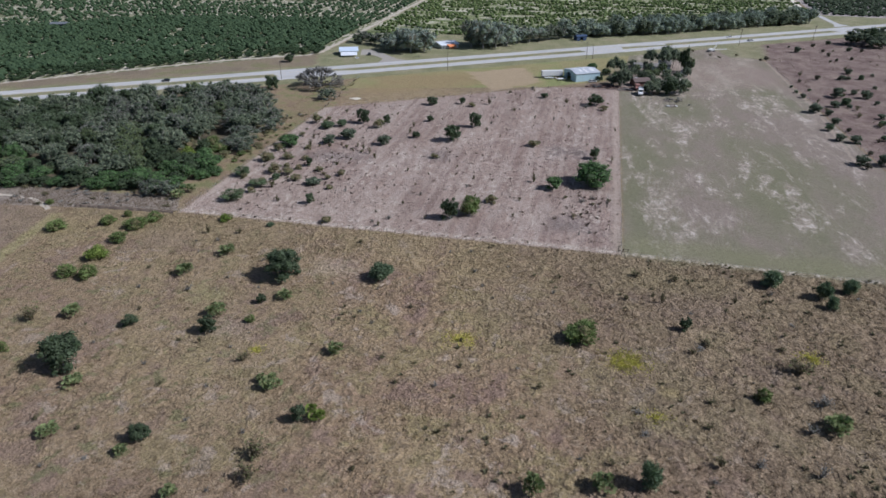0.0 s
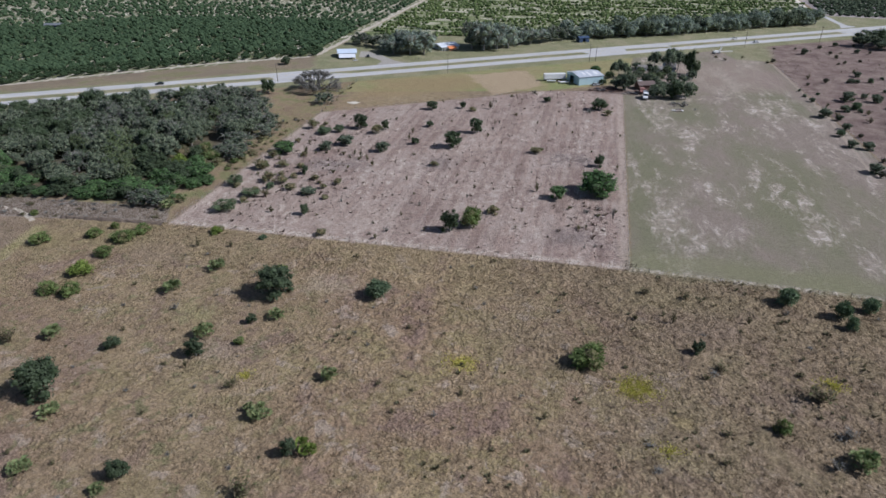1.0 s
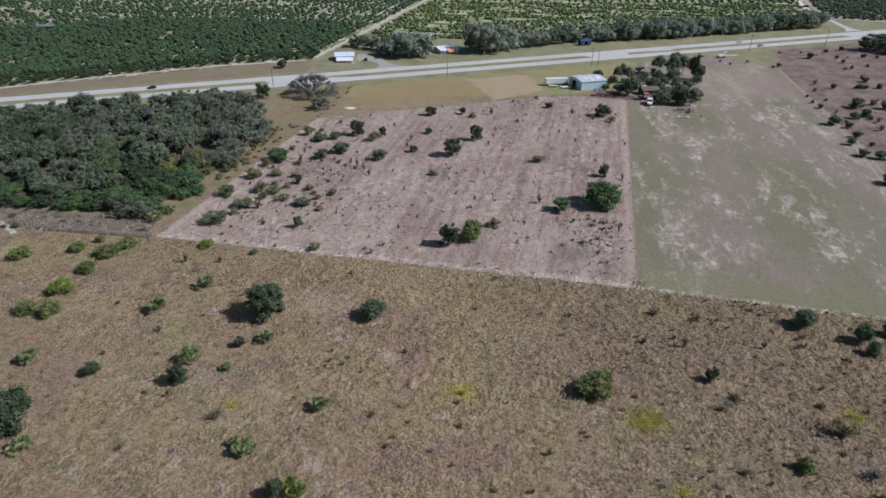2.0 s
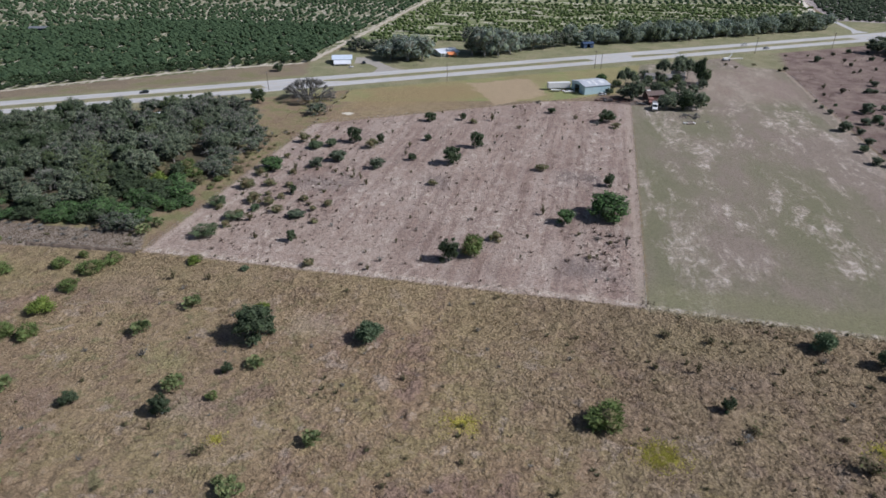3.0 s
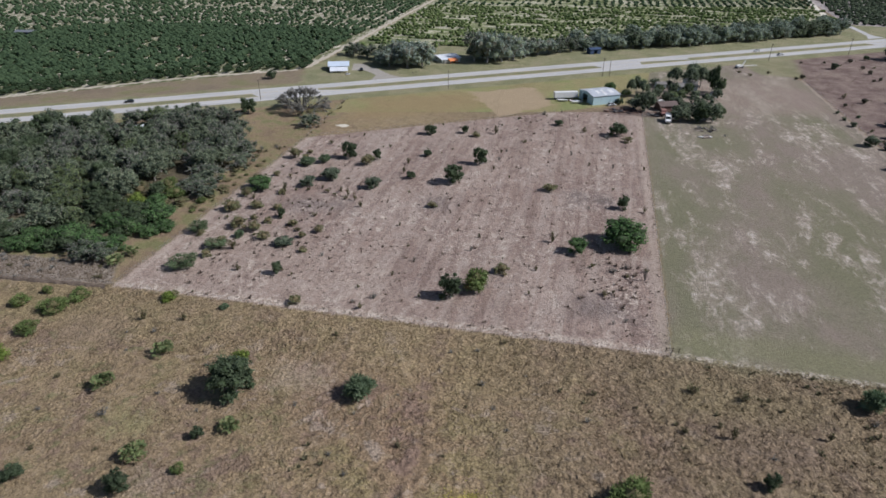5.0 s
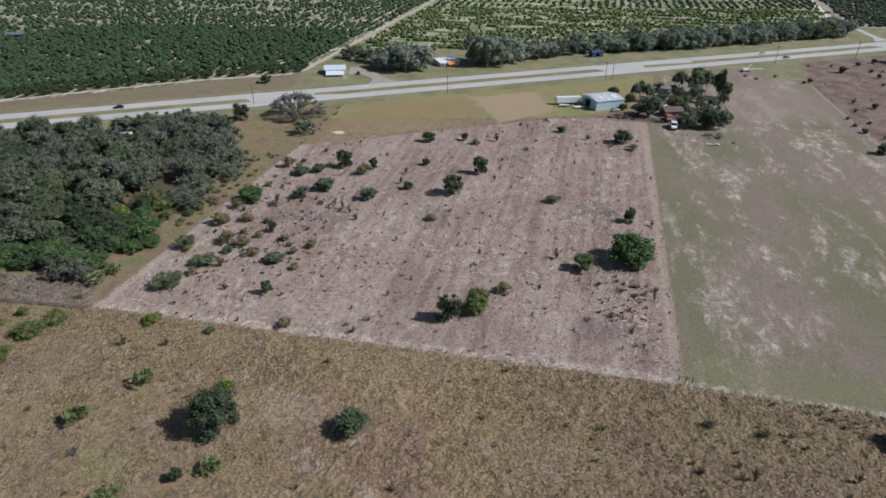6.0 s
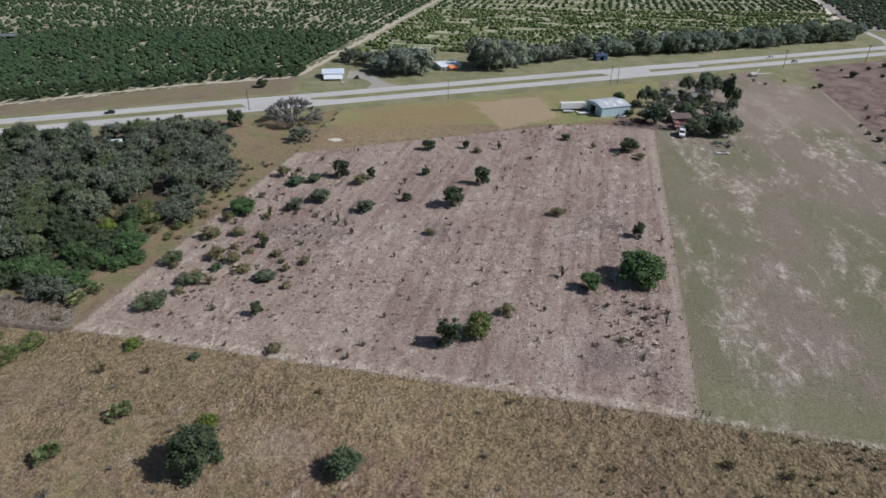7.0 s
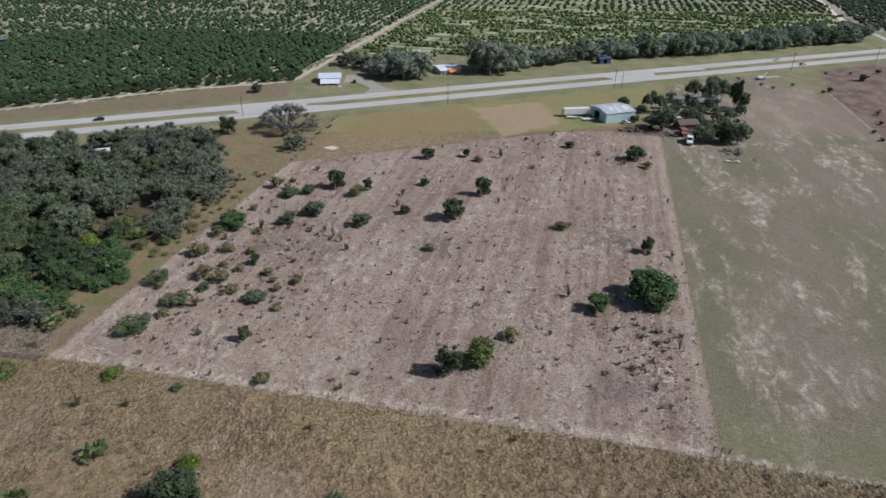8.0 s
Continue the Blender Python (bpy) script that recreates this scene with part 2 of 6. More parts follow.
def ground_material():
    k = Mat("land")
    p = k.pos()
    fine = k.noise(p, 1.9, 6, 0.72)
    grain = k.noise(p, 7.0, 4, 0.7)
    edge = k.math("MULTIPLY", k.math("ADD", k.noise(p, 0.5, 5, 0.7), -0.5), 3.0)
    wide = k.math("MULTIPLY", k.math("ADD", k.noise(p, 0.09, 4, 0.6), -0.5), 16.0)
    c = pasture_tone(k, p)

    def dab(c, points, col, wob=edge, width=1.2, share=1.0):
        z = k.zone(p, points, wob, width)
        if share < 1:
            z = k.math("MULTIPLY", z, share)
        return k.mix(z, c, col)

    # land west of the field: grass round the wood
    west = k.ramp(k.noise(p, 0.11, 6, 0.66), (0.40, (0.222, 0.162, 0.108)), (0.50, (0.255, 0.200, 0.118)), (0.59, (0.190, 0.184, 0.084)))
    c = dab(c, [(-320, 200), (-140, 189), (-87.5, 184), (-36, 396), (-320, 284)], west)
    # darker brown ground under the wood
    wood_floor = k.ramp(k.noise(p, 0.35, 6, 0.7), (0.40, (0.075, 0.062, 0.042)), (0.60, (0.140, 0.118, 0.072)))
    c = dab(c, [(-290, 205), (-98, 204), (-91, 222), (-85, 262), (-86, 285), (-98, 327), (-122, 332), (-190, 301), (-290, 268)], wood_floor, width=3)
    # smoother brown land and a grassy lane at the western end
    c = dab(c, [(-300, 120), (-131, 132), (-129.5, 183), (-143, 193.4), (-300, 197)], k.ramp(k.noise(p, 0.22, 6, 0.7), (0.40, (0.185, 0.138, 0.106)), (0.60, (0.270, 0.208, 0.152))), width=6, share=0.6)
    c = dab(c, [(-131, 138), (-126, 138), (-125.2, 182), (-129, 182)], k.ramp(k.noise(p, 0.3, 6, 0.7), (0.40, (0.265, 0.240, 0.105)), (0.60, (0.360, 0.310, 0.165))), width=2.4, share=0.8)
    # mown field
    turned = k.mapped(p, (1, 0.16, 1), radians(12.4))
    streak = k.noise(turned, 0.22, 5, 0.65)
    patch = k.noise(p, 0.030, 4, 0.6)
    flake = k.noise(k.mapped(p, (1, 0.6, 1), radians(12.4)), 0.42, 7, 0.78, 0.7)
    blot = k.noise(k.mapped(p, loc=(11, 5, 2)), 0.13, 5, 0.65, 0.5)
    f = k.ramp(patch, (0.38, (0.270, 0.196, 0.160)), (0.5, (0.312, 0.232, 0.188)), (0.62, (0.355, 0.274, 0.224)))
    f = k.mix(k.math("MULTIPLY", k.step(streak, 0.50, 0.60), 0.6), f, (0.37, 0.305, 0.255))
    f = k.mix(k.math("MULTIPLY", k.step(streak, 0.48, 0.38), 0.6), f, (0.205, 0.150, 0.125))
    f = k.mix(k.math("MULTIPLY", k.step(blot, 0.53, 0.63), 0.5), f, (0.40, 0.335, 0.285))
    f = k.mix(k.math("MULTIPLY", k.step(blot, 0.46, 0.36), 0.5), f, (0.215, 0.158, 0.138))
    for cx, cy, rx in ((-44, 236, 11), (48, 243, 9), (-5, 238, 5), (38, 178, 7)):
        ash = k.zone(p, [(cx - rx, cy - 4), (cx + rx, cy - 5), (cx + rx * 0.8, cy + 4), (cx - rx * 0.8, cy + 5)], wide, 9)
        f = k.mix(k.math("MULTIPLY", ash, 0.8), f, k.mix(k.step(flake, 0.42, 0.60), (0.13, 0.108, 0.098), (0.26, 0.215, 0.195)))
    rows = k.noise(k.mapped(p, (1, 0.03, 1), radians(12.4), (2, 6, 1)), 0.34, 4, 0.6)
    f = k.mix(k.math("MULTIPLY", k.step(rows, 0.52, 0.60), 0.45), f, (0.39, 0.32, 0.27))
    f = k.mix(k.math("MULTIPLY", k.step(rows, 0.47, 0.39), 0.40), f, (0.20, 0.145, 0.118))
    drift = k.step(k.noise(k.mapped(p, (1, 0.35, 1), radians(12.4), (4, 9, 1)), 0.075, 5, 0.62, 0.4), 0.42, 0.60)
    f = k.mix(k.math("MULTIPLY", k.math("MULTIPLY", k.step(flake, 0.54, 0.61), drift), 0.85), f, (0.55, 0.475, 0.39))
    chip = k.noise(k.mapped(p, (0.7, 1.2, 1), radians(12.4), (8, 1, 4)), 1.5, 5, 0.75, 0.6)
    f = k.mix(k.math("MULTIPLY", k.math("MULTIPLY", k.step(chip, 0.55, 0.61), k.math("MULTIPLY_ADD", drift, 0.65, 0.35)), 0.95), f, (0.52, 0.45, 0.385))
    f = k.mix(k.math("MULTIPLY", k.step(chip, 0.43, 0.37), 0.68), f, (0.15, 0.112, 0.096))
    f = k.mix(k.math("MULTIPLY", k.step(flake, 0.44, 0.36), 0.65), f, (0.16, 0.118, 0.10))
    f = k.mix(k.math("MULTIPLY", k.zone(p, [(-87, 185), (-8, 171), (-14, 196), (-78, 226)], wide, 16), 0.45), f, k.mix(k.step(flake, 0.42, 0.6), (0.33, 0.255, 0.205), (0.50, 0.42, 0.345)))
    c = dab(c, FIELD, f, width=0.7)
    # bare pale strip just inside the field's fences
    for a, b in ((0, 1), (1, 2), (4, 0)):
        (ax, ay), (bx, by) = FIELD[a], FIELD[b]
        ln = math.hypot(bx - ax, by - ay)
        nx, ny = -(by - ay) / ln, (bx - ax) / ln
        c = dab(c, [(ax, ay), (bx, by), (bx + nx * 2.6, by + ny * 2.6), (ax + nx * 2.6, ay + ny * 2.6)],
                (0.43, 0.35, 0.285) if a else k.mix(k.step(flake, 0.46, 0.56), (0.36, 0.285, 0.225), (0.58, 0.50, 0.41)), width=2.0, share=0.75)
    # dry brush between the wood and the rough pasture
    c = dab(c, [(-160, 188.5), (-89, 184.6), (-92, 195), (-160, 204)], k.ramp(flake, (0.40, (0.16, 0.128, 0.10)), (0.5, (0.235, 0.195, 0.158)), (0.6, (0.30, 0.26, 0.215))), share=0.9)
    # green pasture east of it
    g1 = k.noise(k.mapped(p, (1, 0.45, 1), radians(12.4)), 0.034, 5, 0.6)
    g2 = k.noise(k.mapped(p, (1, 0.34, 1), radians(12.4), (37, 12, 5)), 0.085, 9, 0.74, 0.3)
    g3 = k.noise(k.mapped(p, (1, 0.6, 1), radians(12.4), (7, 2, 5)), 0.36, 7, 0.78, 0.5)
    inward = k.math("MULTIPLY", k.math("ADD", k.dot(p, (0.976, -0.217, 0)), -16.0), 0.0009)
    g = k.ramp(k.math("ADD", g1, inward), (0.42, (0.180, 0.172, 0.107)), (0.53, (0.207, 0.186, 0.130)), (0.64, (0.238, 0.196, 0.158)))
    g = k.mix(k.math("MULTIPLY", k.step(g2, 0.48, 0.64), 0.6), g, (0.315, 0.262, 0.214))
    g = k.mix(k.math("MULTIPLY", k.math("MULTIPLY", k.step(g3, 0.46, 0.62), k.step(g2, 0.49, 0.60)), 0.85), g, (0.52, 0.455, 0.39))
    g = k.mix(k.math("MULTIPLY", k.step(g3, 0.44, 0.36), 0.35), g, (0.135, 0.125, 0.075))
    c = dab(c, PASTURE, g, width=1.0)
    north = k.zone(p, [(94, 345), (190, 345), (196, 425), (118, 400)], wide, 22)
    c = k.mix(k.math("MULTIPLY", north, 0.75), c, k.mix(k.step(g2, 0.4, 0.65), (0.268, 0.208, 0.172), (0.315, 0.266, 0.210)))
    green = k.zone(p, [(51.8, 159.5), (150, 137), (153, 147), (54, 171)], wide, 9)
    c = k.mix(k.math("MULTIPLY", green, 0.7), c, (0.205, 0.198, 0.112))
    c = dab(c, [(51, 158.4), (150, 136.4), (150, 138.4), (51, 160.4)], k.mix(k.step(flake, 0.48, 0.58), (0.25, 0.215, 0.135), (0.58, 0.51, 0.42)), width=1.6, share=0.8)
    # brown scrub land further east
    e = k.ramp(k.noise(p, 0.09, 7, 0.75), (0.42, (0.148, 0.104, 0.088)), (0.50, (0.200, 0.148, 0.126)), (0.58, (0.242, 0.190, 0.152)))
    c = dab(c, EAST, e, width=2.0)
    # lawn between field and highway, with a brown mown plot
    lawn = k.ramp(k.noise(p, 0.04, 5, 0.6), (0.40, (0.250, 0.215, 0.104)), (0.5, (0.272, 0.242, 0.118)), (0.60, (0.225, 0.240, 0.098)))
    c = dab(c, [(-62, 303), (50.1, 344.4), (93, 347), (118, 427), (110, 434), (-52, 371)], lawn, width=1.5)
    c = k.mix(k.math("MULTIPLY", k.zone(p, [(-50, 326), (24, 348), (14, 376), (-40, 366)], wide, 14), 0.75), c, (0.278, 0.208, 0.110))
    c = dab(c, [(22.2, 335.5), (50.5, 356), (44, 389), (9.6, 378)], k.mix(k.step(fine, 0.4, 0.6), (0.345, 0.258, 0.165), (0.385, 0.305, 0.200)), wob=wide, width=3.0, share=0.9)
    # bare trodden earth round the homestead and the scrap heaps
    c = k.mix(k.math("MULTIPLY", k.zone(p, [(88, 354), (136, 346), (142, 412), (100, 394)], wide, 10), 0.55), c, k.mix(k.step(fine, 0.4, 0.6), (0.185, 0.142, 0.118), (0.285, 0.232, 0.195)))
    c = k.mix(k.math("MULTIPLY", k.zone(p, [(72, 343), (97, 337), (104, 343), (80, 356)], edge, 3), 0.8), c, k.mix(k.step(fine, 0.4, 0.6), (0.105, 0.070, 0.058), (0.20, 0.145, 0.12)))
    # highway verges and median
    v = k.ramp(k.noise(p, 0.07, 5, 0.6), (0.40, (0.195, 0.195, 0.104)), (0.5, (0.225, 0.220, 0.122)), (0.60, (0.262, 0.240, 0.145)))
    c = dab(c, [xy(along(-900, -22)), xy(along(900, -22)), xy(along(900, 60)), xy(along(-900, 60))], v, width=3)
    c = dab(c, [(184, 424), (206, 418), (222, 466), (180, 462)], v, width=6, share=0.85)
    nv = k.ramp(k.noise(p, 0.05, 5, 0.6), (0.38, (0.195, 0.155, 0.110)), (0.52, (0.225, 0.182, 0.122)), (0.62, (0.19, 0.178, 0.09)))
    c = dab(c, [xy(along(-900, 17)), xy(along(-85, 17)), xy(along(-70, 60)), xy(along(-900, 60))], nv, wob=wide, width=5)
    c = dab(c, [(-86, 422), (-60, 428), (60, 470), (80, 510), (-70, 488)], v, width=3)
    c = dab(c, [(290, 548), (460, 560), (430, 584), (330, 606)], v, width=3)
    c = dab(c, [(58, 468), (340, 585), (330, 604), (78, 510)], v, width=3)
    # groves: sand showing between weeds
    sand = k.ramp(k.noise(k.mapped(p, (1, 0.3, 1), radians(12.4)), 0.30, 5, 0.7), (0.41, (0.11, 0.125, 0.055)), (0.51, (0.165, 0.170, 0.092)), (0.59, (0.56, 0.52, 0.42)))
    c = dab(c, [(-87, 424), (-18, 724), (90, 1200), (-1500, 1200), (-1500, -300)], sand, width=2)
    c = dab(c, [(-62, 556), (-30, 690), (-560, 690), (-360, 560)], k.mix(k.step(fine, 0.42, 0.55), (0.27, 0.25, 0.16), (0.60, 0.54, 0.44)), wob=wide, width=30, share=0.22)
    weeds = k.ramp(k.noise(k.mapped(p, (0.16, 1, 1), radians(12.4)), 0.13, 5, 0.7), (0.42, (0.11, 0.140, 0.052)), (0.49, (0.205, 0.22, 0.105)), (0.57, (0.45, 0.43, 0.32)))
    c = dab(c, [(-75, 470), (330, 620), (460, 1200), (96, 1200)], weeds, width=2)
    tilled = k.ramp(k.noise(p, 0.2, 4, 0.6), (0.4, (0.30, 0.26, 0.24)), (0.65, (0.42, 0.38, 0.35)))
    c = dab(c, [(332, 604), (420, 576), (1500, 980), (1500, 1200), (490, 1200)], tilled, width=2)
    # fine break-up of everything; the dark strands paint shade between tufts
    strand = k.noise(k.mapped(p, (0.7, 1.2, 1), 0.5, (5, 8, 2)), 2.2, 6, 0.78, 0.9)
    c = k.mix(k.math("MULTIPLY", k.step(strand, 0.50, 0.58), 0.45), c, k.mix(1.0, c, (1.48, 1.45, 1.38), "MULTIPLY"))
    c = k.mix(k.math("MULTIPLY", k.step(strand, 0.46, 0.39), 0.60), c, k.mix(1.0, c, (0.50, 0.48, 0.45), "MULTIPLY"))
    c = k.mix(k.math("MULTIPLY", k.step(fine, 0.50, 0.62), 0.40), c, k.mix(1.0, c, (1.35, 1.35, 1.35), "MULTIPLY"))
    c = k.mix(k.math("MULTIPLY", k.step(fine, 0.47, 0.34), 0.45), c, k.mix(1.0, c, (0.55, 0.56, 0.52), "MULTIPLY"))
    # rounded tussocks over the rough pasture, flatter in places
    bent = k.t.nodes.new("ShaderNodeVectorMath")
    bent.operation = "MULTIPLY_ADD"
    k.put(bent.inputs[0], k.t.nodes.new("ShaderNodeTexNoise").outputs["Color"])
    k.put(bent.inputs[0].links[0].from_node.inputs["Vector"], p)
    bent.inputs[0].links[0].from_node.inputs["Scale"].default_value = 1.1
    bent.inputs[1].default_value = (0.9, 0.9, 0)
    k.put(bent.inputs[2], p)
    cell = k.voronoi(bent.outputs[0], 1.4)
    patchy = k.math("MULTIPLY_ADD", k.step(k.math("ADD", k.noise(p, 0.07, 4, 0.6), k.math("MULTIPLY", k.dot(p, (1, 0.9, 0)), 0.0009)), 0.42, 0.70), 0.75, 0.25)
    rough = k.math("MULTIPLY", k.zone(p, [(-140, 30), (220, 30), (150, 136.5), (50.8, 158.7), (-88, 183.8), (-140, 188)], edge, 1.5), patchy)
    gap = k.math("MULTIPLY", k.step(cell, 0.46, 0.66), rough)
    lit_crest = k.math("MULTIPLY", k.step(cell, 0.34, 0.10), rough)
    # shade between tussocks and light on their tops, put into the colour
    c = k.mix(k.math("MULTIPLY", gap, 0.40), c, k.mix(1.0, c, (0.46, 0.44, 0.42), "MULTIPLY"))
    c = k.mix(k.math("MULTIPLY", lit_crest, 0.32), c, k.mix(1.0, c, (1.40, 1.37, 1.26), "MULTIPLY"))
    relief = k.math("ADD", k.math("ADD", fine, k.math("MULTIPLY", strand, 0.7)), k.math("MULTIPLY", grain, 0.3))
    k.bump(k.math("SUBTRACT", relief, k.math("MULTIPLY", k.math("MULTIPLY", cell, rough), 1.5)), 0.75, 0.36)
    return k.done(c, 0.97)


def soil(name, lo, hi, scale=0.5):
    k = Mat(name)
    p = k.pos()
    n = k.noise(p, scale, 6, 0.7)
    k.bump(k.noise(p, scale * 6, 4, 0.7), 0.4, 0.1)
    return k.done(k.ramp(n, (0.34, lo), (0.66, hi)), 0.97)


SAND = soil("pale_sand", (0.38, 0.33, 0.25), (0.60, 0.54, 0.44))
WORN = soil("worn_sandy_strip", (0.26, 0.21, 0.165), (0.38, 0.32, 0.255))
WHITE_SAND = soil("white_sand", (0.55, 0.50, 0.40), (0.72, 0.68, 0.58))
DRIVE = soil("grey_gravel", (0.27, 0.25, 0.215), (0.42, 0.39, 0.34), 0.9)


def asphalt_material():
    k = Mat("sun_bleached_asphalt")
    p = k.pos()
    q = k.mapped(p, (1, 1, 1), -ROAD_TURN)
    wear = k.noise(k.mapped(q, (0.03, 0.9, 1)), 1.0, 4, 0.6)
    spot = k.noise(p, 0.25, 5, 0.65)
    c = k.ramp(wear, (0.40, (0.41, 0.405, 0.39)), (0.60, (0.52, 0.51, 0.49)))
    c = k.mix(k.math("MULTIPLY", k.step(spot, 0.55, 0.75), 0.4), c, (0.32, 0.31, 0.29))
    k.bump(k.noise(p, 12, 3, 0.6), 0.2, 0.02)
    return k.done(c, 0.9)


ASPHALT = asphalt_material()
ROAD_PAINT = paint("worn_road_paint", (0.75, 0.74, 0.70), 0.7, dirt=0.3, scale=0.6)
YELLOW_PAINT = paint("worn_yellow_road_paint", (0.62, 0.45, 0.08), 0.7, dirt=0.3, scale=0.6)
WEATHERED = paint("weathered_wood", (0.23, 0.20, 0.17), 0.9, dirt=0.45)
POLE_WOOD = paint("brown_pole_wood", (0.15, 0.12, 0.095), 0.9, dirt=0.4)
STEEL = paint("dull_galvanised_steel", (0.45, 0.46, 0.46), 0.45, 0.7, 0.3)
WHITE_PAINT = paint("white_paint", (0.78, 0.78, 0.76), 0.45, dirt=0.15)
RUST = paint("rust_red_metal", (0.17, 0.105, 0.08), 0.8, dirt=0.4)
RUBBER = paint("black_rubber", (0.025, 0.025, 0.026), 0.85, dirt=0.2)
DARK = paint("dark_metal", (0.06, 0.06, 0.065), 0.6, dirt=0.3)
GLASS = paint("dark_window_glass", (0.03, 0.04, 0.045), 0.08, dirt=0.05)
CONCRETE = paint("concrete", (0.42, 0.40, 0.37), 0.9, dirt=0.3, scale=0.4)


def sheet_metal(name, color, pitch=0.9, rough=0.45):
    """Ribbed sheet: ribs run down local y."""
    k = Mat(name)
    p = k.local()
    w = k.t.nodes.new("ShaderNodeTexWave")
    w.inputs["Scale"].default_value = 1 / pitch
    k.put(w.inputs["Vector"], p)
    stain = k.noise(k.mapped(p, (1, 0.25, 0.25)), 0.8, 5, 0.65)
    c = k.mix(k.math("MULTIPLY", k.step(stain, 0.45, 0.8), 0.5), color, tuple(v * 0.62 for v in color))
    k.bump(w.outputs["Fac"], 0.3, 0.03)
    return k.done(c, rough, 0.15)


# ---- building helpers ----
class Shape:
    """Collects vertices and faces for one mesh."""

    def __init__(self):
        self.v, self.f = [], []

    def poly(self, pts):
        n = len(self.v)
        self.v += [tuple(p) for p in pts]
        self.f.append(tuple(range(n, n + len(pts))))

    def box(self, x0, y0, z0, x1, y1, z1):
        n = len(self.v)
        self.v += [(x, y, z) for z in (z0, z1) for x, y in ((x0, y0), (x1, y0), (x1, y1), (x0, y1))]
        self.f += [tuple(n + i for i in q) for q in ((3, 2, 1, 0), (4, 5, 6, 7), (0, 1, 5, 4), (1, 2, 6, 5), (2, 3, 7, 6), (3, 0, 4, 7))]

    def prism(self, outline, y0, y1):
        """An outline in x and z, drawn out along y."""
        n, c = len(self.v), len(outline)
        self.v += [(x, y0, z) for x, z in outline] + [(x, y1, z) for x, z in outline]
        self.f += [tuple(n + i for i in range(c)), tuple(n + c + i for i in reversed(range(c)))]
        self.f += [(n + (i + 1) % c, n + i, n + c + i, n + c + (i + 1) % c) for i in range(c)]

    def tube(self, pts, radii, sides=6):
        n = len(self.v)
        pts = [Vector(p) for p in pts]
        for i, p in enumerate(pts):
            d = (pts[min(i + 1, len(pts) - 1)] - pts[max(i - 1, 0)]).normalized()
            a = d.orthogonal().normalized()
            b = d.cross(a)
            for j in range(sides):
                w = 2 * math.pi * j / sides
                self.v.append(tuple(p + (a * math.cos(w) + b * math.sin(w)) * radii[i]))
        for i in range(len(pts) - 1):
            for j in range(sides):
                k = (j + 1) % sides
                self.f.append((n + i * sides + j, n + i * sides + k, n + (i + 1) * sides + k, n + (i + 1) * sides + j))
        self.f += [tuple(n + j for j in reversed(range(sides))), tuple(n + (len(pts) - 1) * sides + j for j in range(sides))]

    def blob(self, c, r, rng, rough=0.16):
        """A lumpy 12-point ball."""
        n = len(self.v)
        for d in BALL_V:
            k = 1 + rng.uniform(-rough, rough)
            self.v.append((c[0] + d[0] * r[0] * k, c[1] + d[1] * r[1] * k, c[2] + d[2] * r[2] * k))
        self.f += [tuple(n + i for i in q) for q in BALL_F]

    def mesh(self, name, material, bevel=0.0):
        m = bpy.data.meshes.new(name)
        m.from_pydata(self.v, [], self.f)
        m.materials.append(material)
        if bevel:
            bm = bmesh.new()
            bm.from_mesh(m)
            bmesh.ops.bevel(bm, geom=bm.edges[:], offset=bevel, segments=1, affect="EDGES", clamp_overlap=True)
            bm.to_mesh(m)
            bm.free()
        return m


_bm = bmesh.new()
bmesh.ops.create_icosphere(_bm, subdivisions=1, radius=1)
_bm.verts.ensure_lookup_table()
BALL_V, BALL_F = [tuple(v.co) for v in _bm.verts], [tuple(v.index for v in f.verts) for f in _bm.faces]
_bm.free()


def part(name, shape, material, parent, label="", bevel=0.0, at=None):
    ob = new(name, shape.mesh(name, material, bevel))
    ob.parent = parent
    if at is not None:
        ob.matrix_basis = at
    return tagged(ob, label)


def thing(name, m, label, category, group=""):
    ob = new(name)
    ob.empty_display_size = 0.3
    ob.matrix_basis = m
    return tagged(ob, label, category, group)


def quad_sheet(name, verts, faces, material):
    """A mesh from numpy arrays of points and of equal faces."""
    m = bpy.data.meshes.new(name)
    k = faces.shape[1]
    m.vertices.add(len(verts))
    m.vertices.foreach_set("co", np.asarray(verts, np.float32).ravel())
    m.loops.add(faces.size)
    m.loops.foreach_set("vertex_index", faces.astype(np.int32).ravel())
    m.polygons.add(len(faces))
    m.polygons.foreach_set("loop_start", np.arange(0, faces.size, k, dtype=np.int32))
    m.update(calc_edges=True)
    m.validate()
    m.shade_flat()
    m.materials.append(material)
    return m


def slab(name, pts, z0, z1, material, label, category="", kind="structure", parent=None):
    s = Shape()
    n = len(pts)
    s.poly([(x, y, z1) for x, y in pts])
    for i in range(n):
        (ax, ay), (bx, by) = pts[i], pts[(i + 1) % n]
        s.poly([(ax, ay, z0), (bx, by, z0), (bx, by, z1), (ax, ay, z1)])
    ob = new(name, s.mesh(name, material))
    ob.parent = parent
    return tagged(ob, label, category, "", kind) if parent is None else ob


def inside(x, y, pts):
    """Whether x, y lies in the outline."""
    odd = False
    for (ax, ay), (bx, by) in zip(pts, pts[1:] + pts[:1]):
        if (ay > y) != (by > y) and x < ax + (y - ay) * (bx - ax) / (by - ay):
            odd = not odd
    return odd


# ---- the land ----
LAND = ground_material()


